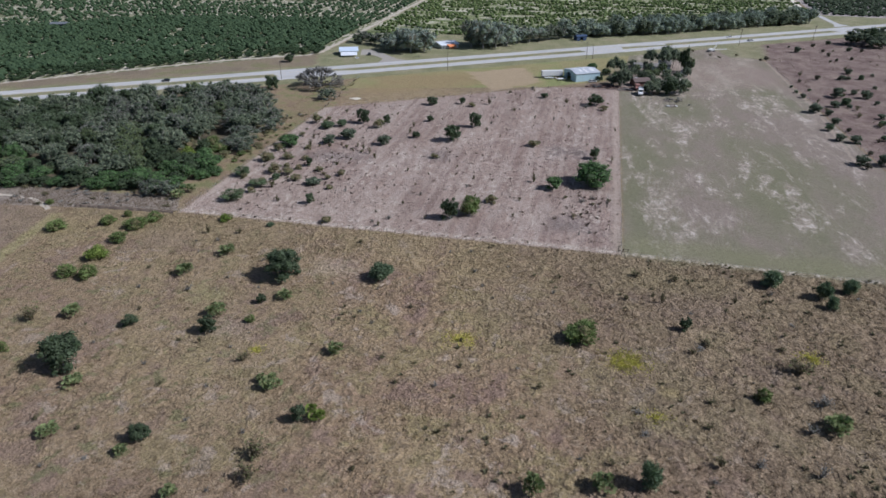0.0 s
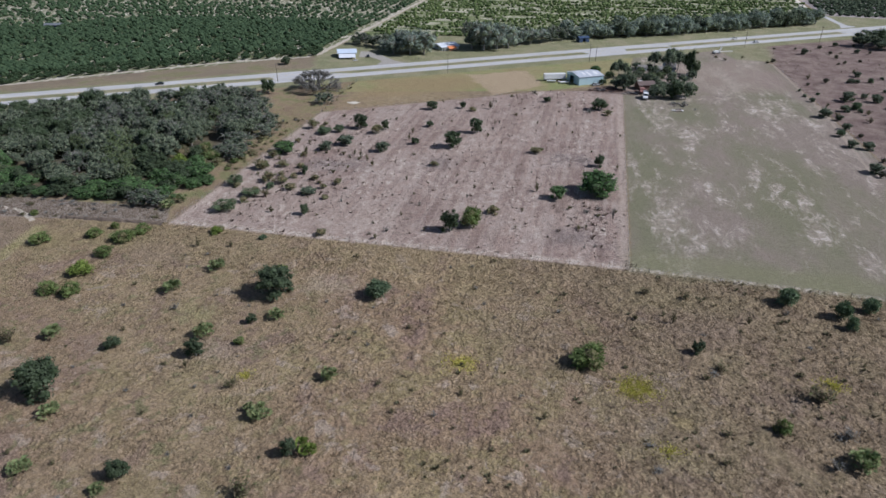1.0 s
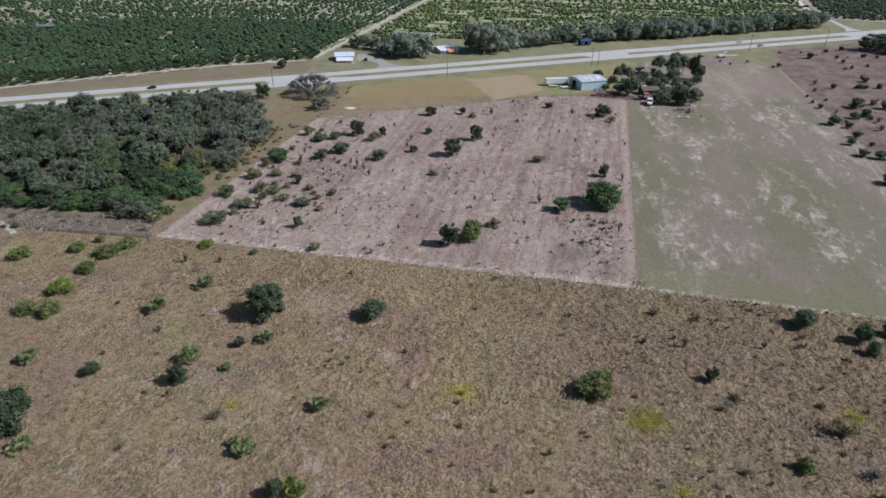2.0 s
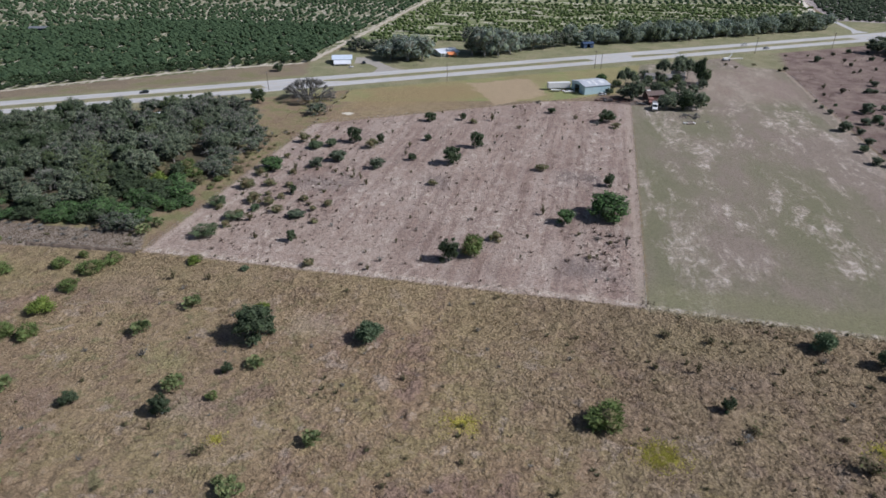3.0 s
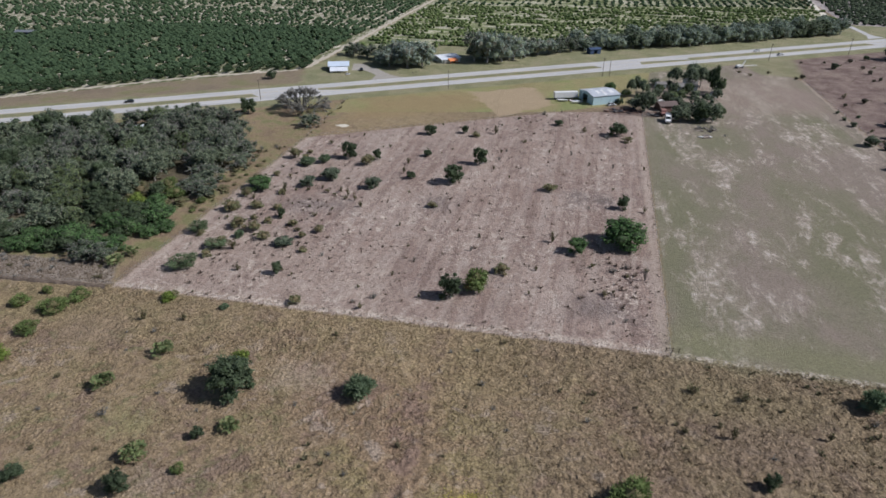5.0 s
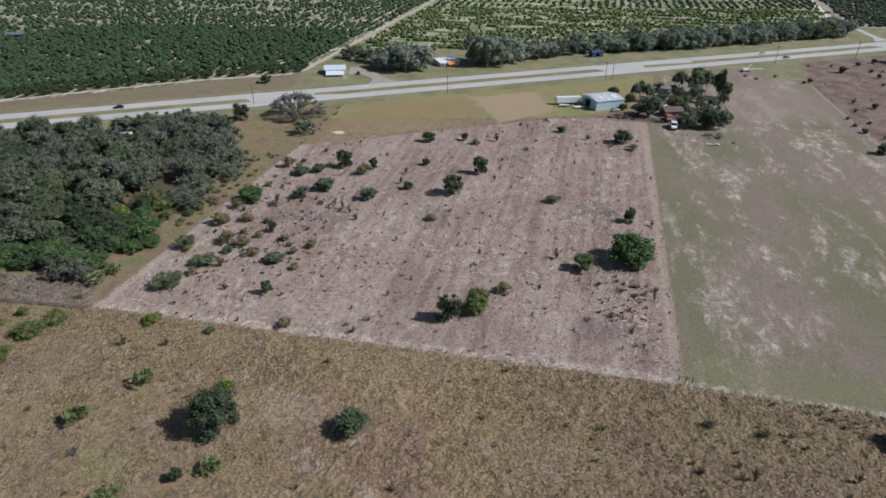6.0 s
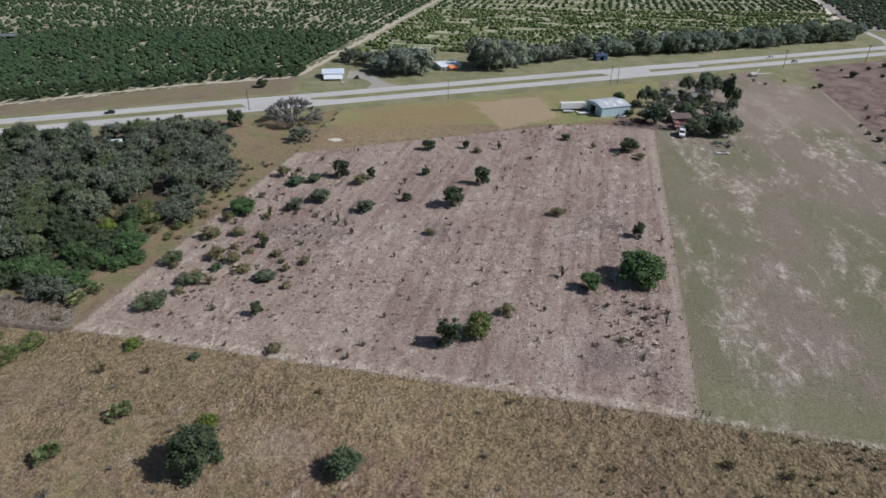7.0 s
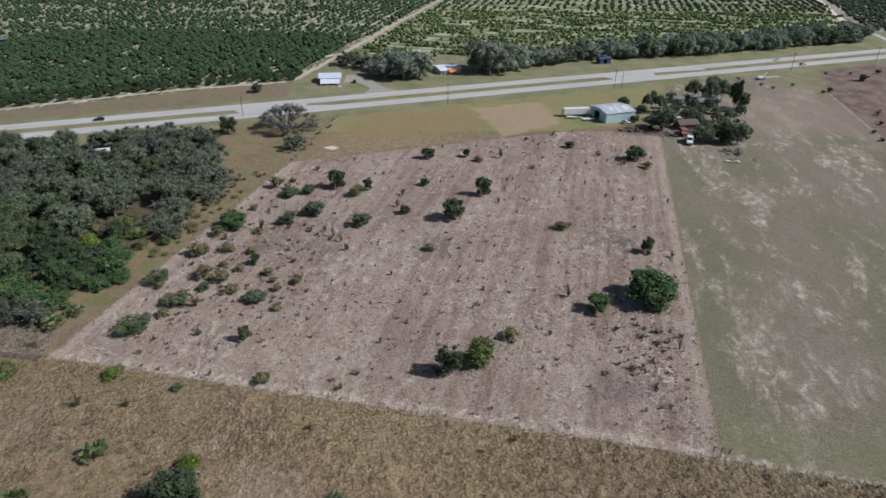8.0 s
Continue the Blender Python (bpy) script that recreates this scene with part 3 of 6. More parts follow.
def fbm(x, y, size, octaves, seed):
    """Smooth random heights between about -1 and 1, with lumps of that size."""
    r = np.random.default_rng(seed)
    total, amp = np.zeros_like(x), 1.0
    for _ in range(octaves):
        t = r.uniform(-1, 1, (256, 256))
        u, v = x / size + r.uniform(0, 99), y / size + r.uniform(0, 99)
        i, j = np.floor(u).astype(int), np.floor(v).astype(int)
        fu, fv = u - i, v - j
        fu, fv = fu * fu * (3 - 2 * fu), fv * fv * (3 - 2 * fv)
        g = lambda a, b: t[(i + a) % 256, (j + b) % 256]
        total += amp * ((g(0, 0) * (1 - fu) + g(1, 0) * fu) * (1 - fv) + (g(0, 1) * (1 - fu) + g(1, 1) * fu) * fv)
        size, amp = size * 0.52, amp * 0.55
    return total


def land_mesh():
    """One sheet to the horizon; over the rough pasture it is lumpy with tussocks."""
    x0, x1, y0, y1, cell = -126.0, 126.0, 58.0, 192.0, 0.44
    nx, ny = int((x1 - x0) / cell), int((y1 - y0) / cell)
    gx, gy = np.meshgrid(np.linspace(x0, x1, nx + 1), np.linspace(y0, y1, ny + 1))
    south = np.minimum(184.3 - 0.1814 * (gx + 88.0) - gy, 184.2 - gy + 0.05 * np.maximum(-87 - gx, 0))
    edge = np.minimum.reduce([gx - x0, x1 - gx, gy - y0, south])
    fade = np.clip(edge / 1.5, 0, 1)
    lumps = np.maximum(fbm(gx, gy, 1.35, 3, 4), -0.30) * 0.22 + np.random.default_rng(3).uniform(-0.10, 0.10, gx.shape)
    rougher = np.clip(0.95 + 0.6 * fbm(gx, gy, 17.0, 3, 9) + gx / 200, 0.35, 1.45)
    gz = fade * (lumps * rougher + 0.05 * fbm(gx, gy, 9.0, 2, 6))
    shake = np.random.default_rng(7).uniform(-0.2, 0.2, (2, *gx.shape)) * (fade > 0)
    pts = np.stack([gx + shake[0], gy + shake[1], gz], 2).reshape(-1, 3)
    k = np.arange((nx + 1) * (ny + 1)).reshape(ny + 1, nx + 1)
    faces = np.stack([k[:-1, :-1], k[:-1, 1:], k[1:, 1:], k[1:, :-1]], 2).reshape(-1, 4)
    n = len(pts)
    a, b, c, d = k[0, 0], k[0, -1], k[-1, -1], k[-1, 0]
    pts = np.concatenate([pts, [(-4000, -600, 0), (4000, -600, 0), (4000, 4600, 0), (-4000, 4600, 0)]])
    faces = np.concatenate([faces, [(n, n + 1, b, a), (n + 1, n + 2, c, b), (n + 2, n + 3, d, c), (n + 3, n, a, d)]])
    m = quad_sheet("ground", pts, faces, LAND)
    m.shade_smooth()
    return m


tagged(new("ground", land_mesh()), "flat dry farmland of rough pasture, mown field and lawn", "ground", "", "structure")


def strip(path, width, rng, jitter, step=2.0):
    """Outline of a worn track along a polyline, with uneven rims."""
    pts = []
    for (ax, ay), (bx, by) in zip(path, path[1:]):
        n = max(1, int(math.hypot(bx - ax, by - ay) / step))
        pts += [(ax + (bx - ax) * i / n, ay + (by - ay) * i / n) for i in range(n)]
    pts.append(path[-1])
    lhs, rhs = [], []
    for i, (x, y) in enumerate(pts):
        (ax, ay), (bx, by) = pts[max(i - 1, 0)], pts[min(i + 1, len(pts) - 1)]
        ln = math.hypot(bx - ax, by - ay)
        nx, ny = -(by - ay) / ln, (bx - ax) / ln
        lhs.append((x + nx * (width / 2 + rng.uniform(-jitter, jitter)), y + ny * (width / 2 + rng.uniform(-jitter, jitter))))
        rhs.append((x - nx * (width / 2 + rng.uniform(-jitter, jitter)), y - ny * (width / 2 + rng.uniform(-jitter, jitter))))
    return lhs, rhs


def track(name, path, width, material, label, seed, jitter=0.5, z=0.012):
    lhs, rhs = strip(path, width, random.Random(seed), jitter)
    s = Shape()
    s.v = [(x, y, z) for x, y in lhs] + [(x, y, z) for x, y in rhs]
    n = len(lhs)
    s.f = [(i, n + i, n + i + 1, i + 1) for i in range(n - 1)]
    return tagged(new(name, s.mesh(name, material)), label, "track", "", "structure")


# highway: two carriageways, two paved crossovers, a drive
def carriageway(name, d, label):
    s = Shape()
    s.box(-900, -4.1, -0.2, 900, 4.1, 0.06)
    ob = new(name, s.mesh(name, ASPHALT))
    ob.matrix_basis = Matrix.Translation(along(0, d)) @ pose(0, 0, 0, 0, 0, math.degrees(ROAD_TURN))
    tagged(ob, label, "road", "highway carriageways", "structure")
    side = 1 if d > 0 else -1
    for nm, y, mat_ in (("edge_line", side * 3.6, ROAD_PAINT), ("inner_line", -side * 3.6, YELLOW_PAINT)):
        q = Shape()
        q.box(-900, y - 0.09, 0.06, 900, y + 0.09, 0.066)
        part(nm, q, mat_, ob)
    q = Shape()
    for i in range(-30, 32):
        q.box(i * 12.2, -0.09, 0.06, i * 12.2 + 3, 0.09, 0.066)
    tagged(part("lane_dashes", q, ROAD_PAINT, ob), kind="stuff")


carriageway("road_near", -7.4, "sun-bleached grey asphalt carriageway of a divided highway")
carriageway("road_far", 7.2, "sun-bleached grey asphalt carriageway beside a grassy median")
for s0, s1 in ((-107, -78), (98, 126), (328, 372)):
    slab("median_crossover", [xy(along(s0, -3.6)), xy(along(s1, -3.6)), xy(along(s1 + 3, 3.4)), xy(along(s0 - 3, 3.4))], -0.1, 0.055, ASPHALT, "paved crossover through the highway median", "road")
# tapering turn lanes that widen into the crossovers
for s0, s1, d0, d1 in ((-62, -78, -3.5, 0.6), (126, 165, 3.3, -0.4)):
    slab("turn_lane", [xy(along(min(s0, s1), d0)), xy(along(max(s0, s1), d0)), xy(along(s1, d1))], -0.1, 0.05, ASPHALT, "short paved turn lane in the median", "road")
slab("driveway", [(-46, 397.6), (-26, 405.4), (-34.5, 410.5), (-39, 417), (-45, 427), (-50, 431), (-54.5, 438), (-60.5, 438), (-59.5, 421), (-52, 421.5), (-47.5, 416.5), (-43.5, 410)], -0.05, 0.03, DRIVE, "grey gravel drive from the highway to a house", "drive")
track("dirt_track", [(-87.6, 425), (-53, 575), (-18, 724), (20, 890)], 3.4, SAND, "pale sandy track between two citrus groves", 3, 0.9)
track("dirt_track", [(-300, 313), (-247, 341.5), (-199, 371), (-147, 399.5), (-91, 420.5)], 2.4, SAND, "pale sandy headland along the edge of a citrus grove", 4, 0.9)
slab("side_road", [(314, 542), (330, 548), (325.5, 556), (331, 590), (339, 650), (335, 650.5), (326.5, 591), (320.5, 556)], -0.1, 0.045, ASPHALT, "paved side road joining the highway", "road")
track("dirt_track", [(337, 650), (360, 720), (384, 790), (420, 900)], 5.5, WHITE_SAND, "white sandy farm road beside an orchard", 5, 0.6)
track("dirt_track", [(-175, 196.6), (-154.5, 195.7), (-149.5, 195.2), (-143, 193.5), (-137, 190), (-131.8, 184.8)], 1.3, SAND, "faint sandy wheel track through rough pasture", 6, 0.5)
track("dirt_track", [(-345, 500), (-325, 505.5), (-300, 506), (-272, 509)], 2.6, SAND, "pale sandy yard beside a farm shed in a grove", 8, 0.8)
track("dirt_track", [(201.5, 412), (181.8, 311), (158, 226)], 1.5, WORN, "pale sandy strip along a pasture fence", 7, 0.6)
_r = random.Random(11)
slab("sand_patch", [(-48.6 + math.cos(a) * 2.9 * _r.uniform(0.55, 1.25), 318.4 + math.sin(a) * 2.2 * _r.uniform(0.55, 1.25)) for a in [i * math.pi / 9 for i in range(18)]], -0.05, 0.015, WHITE_SAND, "patch of bare white sand on the lawn", "sand")


# ---- plants: prototypes of unit width and height ----
def leaf_sheet(lobes, count, size, rng, spiky=False):
    """Leaf triangles on the outside of lobes (centre, radii): arrays of points and faces."""
    area = np.array([r[0] * r[2] for _, r in lobes])
    pick = rng.choice(len(lobes), count, p=area / area.sum())
    c = np.array([l[0] for l in lobes])[pick]
    r = np.array([l[1] for l in lobes])[pick]
    d = rng.normal(size=(count, 3))
    d[:, 2] = d[:, 2] * 0.9 + 0.18
    d /= np.linalg.norm(d, axis=1)[:, None]
    at = c + r * d * rng.uniform(0.72, 1.0, (count, 1)) ** 0.5 * rng.choice([0.94, 1.04, 1.18, 1.38 if spiky else 1.28], (count, 1))
    at[:, 2] = np.maximum(at[:, 2], 0.02)
    nrm = d + rng.normal(scale=0.55, size=(count, 3))
    nrm[:, 2] += 0.25
    nrm /= np.linalg.norm(nrm, axis=1)[:, None]
    u = np.cross(nrm, rng.normal(size=(count, 3)))
    u /= np.linalg.norm(u, axis=1)[:, None]
    s = size * rng.uniform(0.55, 1.35, (count, 1))
    if spiky:
        u = d + rng.normal(scale=0.4, size=(count, 3)) + np.array([0, 0, 0.35])
        u *= 1.5 / np.linalg.norm(u, axis=1)[:, None]
        nrm = np.cross(u, rng.normal(size=(count, 3)))
        nrm /= np.linalg.norm(nrm, axis=1)[:, None]
        w = nrm * 0.42
    else:
        w = np.cross(nrm, u)
    pts = np.stack([at - u * s, at + u * s * 0.7 - w * s * 0.75, at + u * s * 0.55 + w * s * 0.75], 1).reshape(-1, 3)
    return pts, np.arange(3 * count).reshape(-1, 3)


def crown_mesh(name, lobes, count, size, material, seed, core=0.80, spiky=False, sticks=0):
    """Lumpy cores, most coloured dark for the shade inside, with a coat of loose leaves, as one mesh."""
    rng, pr = np.random.default_rng(seed), random.Random(seed)
    s = Shape()
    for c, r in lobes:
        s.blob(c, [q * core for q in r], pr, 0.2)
    pts, faces = leaf_sheet(lobes, int(1.8 * count), size * (1.05 if spiky else 0.92), rng, spiky)
    n, inner = len(s.v), len(s.f)
    s.v += [tuple(p) for p in pts.tolist()]
    s.f += [tuple(q) for q in (faces + n).tolist()]
    outer = len(s.f)
    for _ in range(sticks):
        c, r = pr.choice(lobes)
        d = Vector((pr.gauss(0, 1), pr.gauss(0, 1), pr.gauss(0.6, 0.8))).normalized()
        p = Vector([c[i] + r[i] * d[i] * pr.uniform(0.5, 0.95) for i in range(3)])
        q = p + (d + Vector([pr.uniform(-0.6, 0.6) for _ in range(3)])) * pr.uniform(0.05, 0.15)
        e = (q - p).cross(Vector((pr.uniform(-1, 1), pr.uniform(-1, 1), 0.3))).normalized() * 0.0075
        s.poly([p - e, p + e, q + e * 0.4, q - e * 0.4])
    m = s.mesh(name, material)
    m.materials.append(GREY_LEAF if material == HAZED_OAK else BROWN_LEAF if material == BROWN_LEAF else GREY_SHADED_INNER if sticks else material if spiky else SHADED_INNER)
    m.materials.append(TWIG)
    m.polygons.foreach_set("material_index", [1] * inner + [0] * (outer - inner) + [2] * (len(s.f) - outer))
    return m


def dome_lobes(rng, n, low=0.12, spread=0.30, size=(0.17, 0.26), top=0.95):
    """Lobes that together fill a crown of unit width and height."""
    lobes = [((0, 0, 0.44), (0.28, 0.28, 0.34))] if low < 0.3 else [((0, 0, 0.70), (0.30, 0.30, 0.20))]
    for i in range(n):
        a = 2 * math.pi * i / n * 1.0 + rng.uniform(-0.5, 0.5)
        d = spread * math.sqrt(rng.uniform(0.15, 1.0))
        r = rng.uniform(*size)
        lo = low + r * 0.7
        hi = max(lo, top - r - 1.7 * d * d - rng.uniform(0, 0.12))
        z = hi - (hi - lo) * rng.random() ** 1.8
        lobes.append(((d * math.cos(a), d * math.sin(a), z), (r, r * rng.uniform(0.85, 1.1), r * rng.uniform(0.75, 1.0))))
    return lobes


def trunk_mesh(name, rng, height=0.5, radius=0.035, limbs=4, reach=0.28):
    s = Shape()
    bend = [(rng.uniform(-0.03, 0.03), rng.uniform(-0.03, 0.03)) for _ in range(4)]
    pts = [(bend[i][0] * i / 3, bend[i][1] * i / 3, height * i / 3 - 0.01) for i in range(4)]
    s.tube(pts, [radius * k for k in (1.35, 1.0, 0.8, 0.5)])
    for i in range(limbs):
        a = 2 * math.pi * i / limbs + rng.uniform(-0.4, 0.4)
        z = height * rng.uniform(0.35, 0.75)
        e = reach * rng.uniform(0.7, 1.1)
        s.tube([(0, 0, z), (e * 0.5 * math.cos(a), e * 0.5 * math.sin(a), z + 0.16), (e * math.cos(a), e * math.sin(a), z + 0.24)], [radius * 0.6, radius * 0.4, radius * 0.16], 5)
    return s.mesh(name, BARK)


def tree_kind(name, material, seed, lobes, leaves, size, low=0.12, spread=0.30, lobe_size=(0.17, 0.26), top=0.95, trunk=0.5, radius=0.035, spiky=False, sticks=0):
    """A prototype: (name, trunk mesh, crown mesh)."""
    rng = random.Random(seed)
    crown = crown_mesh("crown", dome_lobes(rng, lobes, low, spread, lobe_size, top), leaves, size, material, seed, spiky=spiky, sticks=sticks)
    return name, trunk_mesh("trunk", rng, trunk, radius), crown


def plant(kind, x, y, w, h, label, category, group, rng):
    name, trunk, crown = kind
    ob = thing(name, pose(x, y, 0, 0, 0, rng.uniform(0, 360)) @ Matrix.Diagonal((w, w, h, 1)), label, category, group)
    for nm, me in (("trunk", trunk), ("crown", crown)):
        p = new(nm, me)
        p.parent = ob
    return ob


def palmetto_mesh(name, heads, fans, seed, material, height=0.6):
    """Fan palms: each fan a stalk and a spread of stiff blades."""
    rng = random.Random(seed)
    s = Shape()
    for _ in range(heads):
        a, d = rng.uniform(0, 6.283), 0.32 * math.sqrt(rng.random())
        base = Vector((d * math.cos(a), d * math.sin(a), rng.uniform(0.05, 0.40)))
        for _ in range(fans):
            az, el = rng.uniform(0, 6.283), rng.uniform(0.25, 1.45)
            out = Vector((math.cos(az) * math.cos(el), math.sin(az) * math.cos(el), math.sin(el)))
            hub = base + Vector((out.x * 0.16, out.y * 0.16, out.z * height * 0.42))
            side = out.cross(Vector((0, 0, 1))).normalized()
            s.poly([base + side * 0.006, base - side * 0.006, hub])
            up = side.cross(out)
            for j in range(6):
                b = (j - 2.5) / 2.5 * 1.15
                tip = hub + (out * math.cos(b) + side * math.sin(b)) * rng.uniform(0.12, 0.18) + up * rng.uniform(-0.05, 0.03)
                wide = (side * math.cos(b) - out * math.sin(b)) * 0.026
                s.poly([hub, hub + (tip - hub) * 0.55 + wide, tip, hub + (tip - hub) * 0.55 - wide])
    return s.mesh(name, material)


def scrub_mesh(name, twigs, leaves, seed, material):
    """A thin shrub: bare stems with sparse leaves."""
    rng = random.Random(seed)
    s = Shape()
    ends = []
    for _ in range(twigs):
        a, r = rng.uniform(0, 6.283), rng.uniform(0.05, 0.46)
        tip = Vector((r * math.cos(a), r * math.sin(a), rng.uniform(0.45, 1.0) * (1 - 0.5 * r)))
        mid = tip * 0.5 + Vector((rng.uniform(-0.05, 0.05), rng.uniform(-0.05, 0.05), 0.06))
        s.tube([(tip.x * 0.12, tip.y * 0.12, 0), mid, tip], [0.016, 0.011, 0.004], 3)
        ends += [mid, tip, mid.lerp(tip, 0.5)]
    for _ in range(leaves):
        e = rng.choice(ends) + Vector([rng.uniform(-0.09, 0.09) for _ in range(3)])
        u, w = Vector([rng.uniform(-1, 1) for _ in range(3)]), Vector([rng.uniform(-1, 1) for _ in range(3)])
        u, w = u.normalized() * 0.055, w.normalized() * 0.038
        e.z = max(e.z, 0.02)
        s.poly([e - u, e - w * 1.3, e + u + w])
    return s.mesh(name, material)


def tufts(name, xs, ys, heights, radii, blades, material, seed, lean=0.7, z=0.0):
    """Bunches of blades that lean outwards, as one mesh."""
    rng = np.random.default_rng(seed)
    n = len(xs)
    az = rng.uniform(0, 2 * np.pi, (n, blades))
    base = np.stack([xs, ys, np.full(n, z - 0.02)], 1)[:, None, :]
    out = np.stack([np.cos(az), np.sin(az), np.zeros_like(az)], 2)
    side = np.stack([-np.sin(az), np.cos(az), np.zeros_like(az)], 2)
    rad, hgt = radii[:, None, None], heights[:, None, None]
    k = rng.uniform(0.5, 1.15, (n, blades, 1))
    root = base + out * rad * 0.12
    tip = base + out * rad * lean * k + np.array([0, 0, 1.0]) * hgt * (1.25 - 0.5 * k)
    wide = rad * 0.26 * rng.uniform(0.6, 1.3, (n, blades, 1))
    pts = np.stack([root - side * wide, root + side * wide, tip], 2).reshape(-1, 3)
    return new(name, quad_sheet(name, pts, np.arange(len(pts)).reshape(-1, 3), material))


def mounds(name, xs, ys, radii, heights, material, seed, sides=6):
    """Low uneven tussocks, as one mesh."""
    r = np.random.default_rng(seed)
    n = len(xs)
    a = np.linspace(0, 2 * np.pi, sides, endpoint=False)[None] + r.uniform(0, 6.283, (n, 1))
    rings = []
    for k, z in ((1.0, -0.05), (0.68, 0.7)):
        q = k * radii[:, None] * r.uniform(0.65, 1.35, (n, sides))
        rings.append(np.stack([xs[:, None] + q * np.cos(a), ys[:, None] + q * np.sin(a), np.broadcast_to(heights[:, None] * z, a.shape) * (r.uniform(0.7, 1.3, (n, sides)) if z > 0 else 1.0)], 2))
    top = np.stack([xs + r.uniform(-0.3, 0.3, n) * radii, ys + r.uniform(-0.3, 0.3, n) * radii, heights], 1)[:, None]
    pts = np.concatenate(rings + [top], 1)
    f = []
    for i in range(sides):
        j = (i + 1) % sides
        f += [(i, j, sides + j), (i, sides + j, sides + i), (sides + i, sides + j, 2 * sides)]
    faces = (np.array(f)[None] + (np.arange(n) * (2 * sides + 1))[:, None, None]).reshape(-1, 3)
    return new(name, quad_sheet(name, pts.reshape(-1, 3), faces, material))


# ---- the wood beside the field ----
WOOD_OAKS = [tree_kind("oak_tree", GREY_LEAF, 100 + i, 24, 1050, 0.026, 0.10, 0.42, (0.08, 0.16), 1.0, 0.45, 0.03, sticks=60) for i in range(5)]
TWIGGY_OAKS = [tree_kind("oak_tree", GREY_LEAF, 105 + i, 22, 560, 0.024, 0.06, 0.42, (0.07, 0.15), 1.0, 0.45, 0.03, sticks=480) for i in range(3)]
OLIVE_BUSHES = [tree_kind("bush", OLIVE_LEAF, 130 + i, 12, 620, 0.036, 0.0, 0.38, (0.07, 0.15), 0.95, 0.3, 0.02, spiky=True) for i in range(3)]
OLIVE_TREES = [tree_kind("oak_tree", BUSH_OAK, 125 + i, 22, 950, 0.030, 0.08, 0.40, (0.08, 0.16), 1.0, 0.45, 0.03, sticks=40) for i in range(2)]
BELT_OAKS = [tree_kind("oak_tree", HAZED_OAK, 110 + i, 20, 640, 0.034, 0.08, 0.40, (0.08, 0.17), 1.0, 0.45, 0.03, sticks=70) for i in range(4)]
DARK_OAKS = [tree_kind("oak_tree", OAK_LEAF, 120 + i, 24, 950, 0.030, 0.08, 0.41, (0.07, 0.16), 1.0, 0.45, 0.03) for i in range(4)]
TALL_OAKS = [tree_kind("oak_tree", GREY_LEAF, 145 + i, 22, 800, 0.034, 0.36, 0.42, (0.09, 0.17), 1.0, 0.7, 0.025, sticks=60) for i in range(3)]
LUSH_TREES = [tree_kind("tree", LUSH_LEAF, 140 + i, 20, 1050, 0.031, 0.03, 0.37, (0.09, 0.20), 0.97, 0.4, 0.028) for i in range(3)]
GREEN_BUSHES = [tree_kind("bush", BUSH_LEAF, 150 + i, 13, 900, 0.046, 0.0, 0.36, (0.10, 0.20), 0.92, 0.3, 0.02, spiky=True) for i in range(4)]
ROUND_OAKS = [tree_kind("evergreen_tree", OAK_LEAF, 160 + i, 24, 1300, 0.033, 0.02, 0.36, (0.07, 0.16), 1.0, 0.35, 0.03) for i in range(4)]
GREY_BUSHES = [tree_kind("bush", DUSK_LEAF, 175 + i, 15, 700, 0.040, 0.0, 0.35, (0.09, 0.18), 0.96, 0.3, 0.02, sticks=40) for i in range(3)]
BROWN_BUSHES = [tree_kind("bush", BROWN_LEAF, 195 + i, 12, 420, 0.045, 0.0, 0.34, (0.10, 0.18), 0.96, 0.3, 0.02) for i in range(2)]
BLUE_BUSHES = [tree_kind("bush", BLUE_LEAF, 170 + i, 14, 900, 0.052, 0.0, 0.33, (0.09, 0.18), 0.95, 0.3, 0.02, spiky=True) for i in range(3)]
LUSH_BUSHES = [tree_kind("bush", FIELD_LEAF, 185 + i, 13, 800, 0.038, 0.0, 0.38, (0.08, 0.17), 0.95, 0.3, 0.02, spiky=True) for i in range(2)]
LIME_BUSHES = [tree_kind("bush", LIME_LEAF, 180 + i, 12, 800, 0.046, 0.0, 0.34, (0.12, 0.22), 0.90, 0.3, 0.02, spiky=True) for i in range(2)]


def spaced(n, outline, gap, rng, tries=60):
    """Places in an outline, at least gap metres apart."""
    xs, ys = [p[0] for p in outline], [p[1] for p in outline]
    got = []
    for _ in range(n * tries):
        x, y = rng.uniform(min(xs), max(xs)), rng.uniform(min(ys), max(ys))
        if inside(x, y, outline) and all((x - a) ** 2 + (y - b) ** 2 > gap * gap for a, b in got):
            got.append((x, y))
            if len(got) == n:
                break
    return got


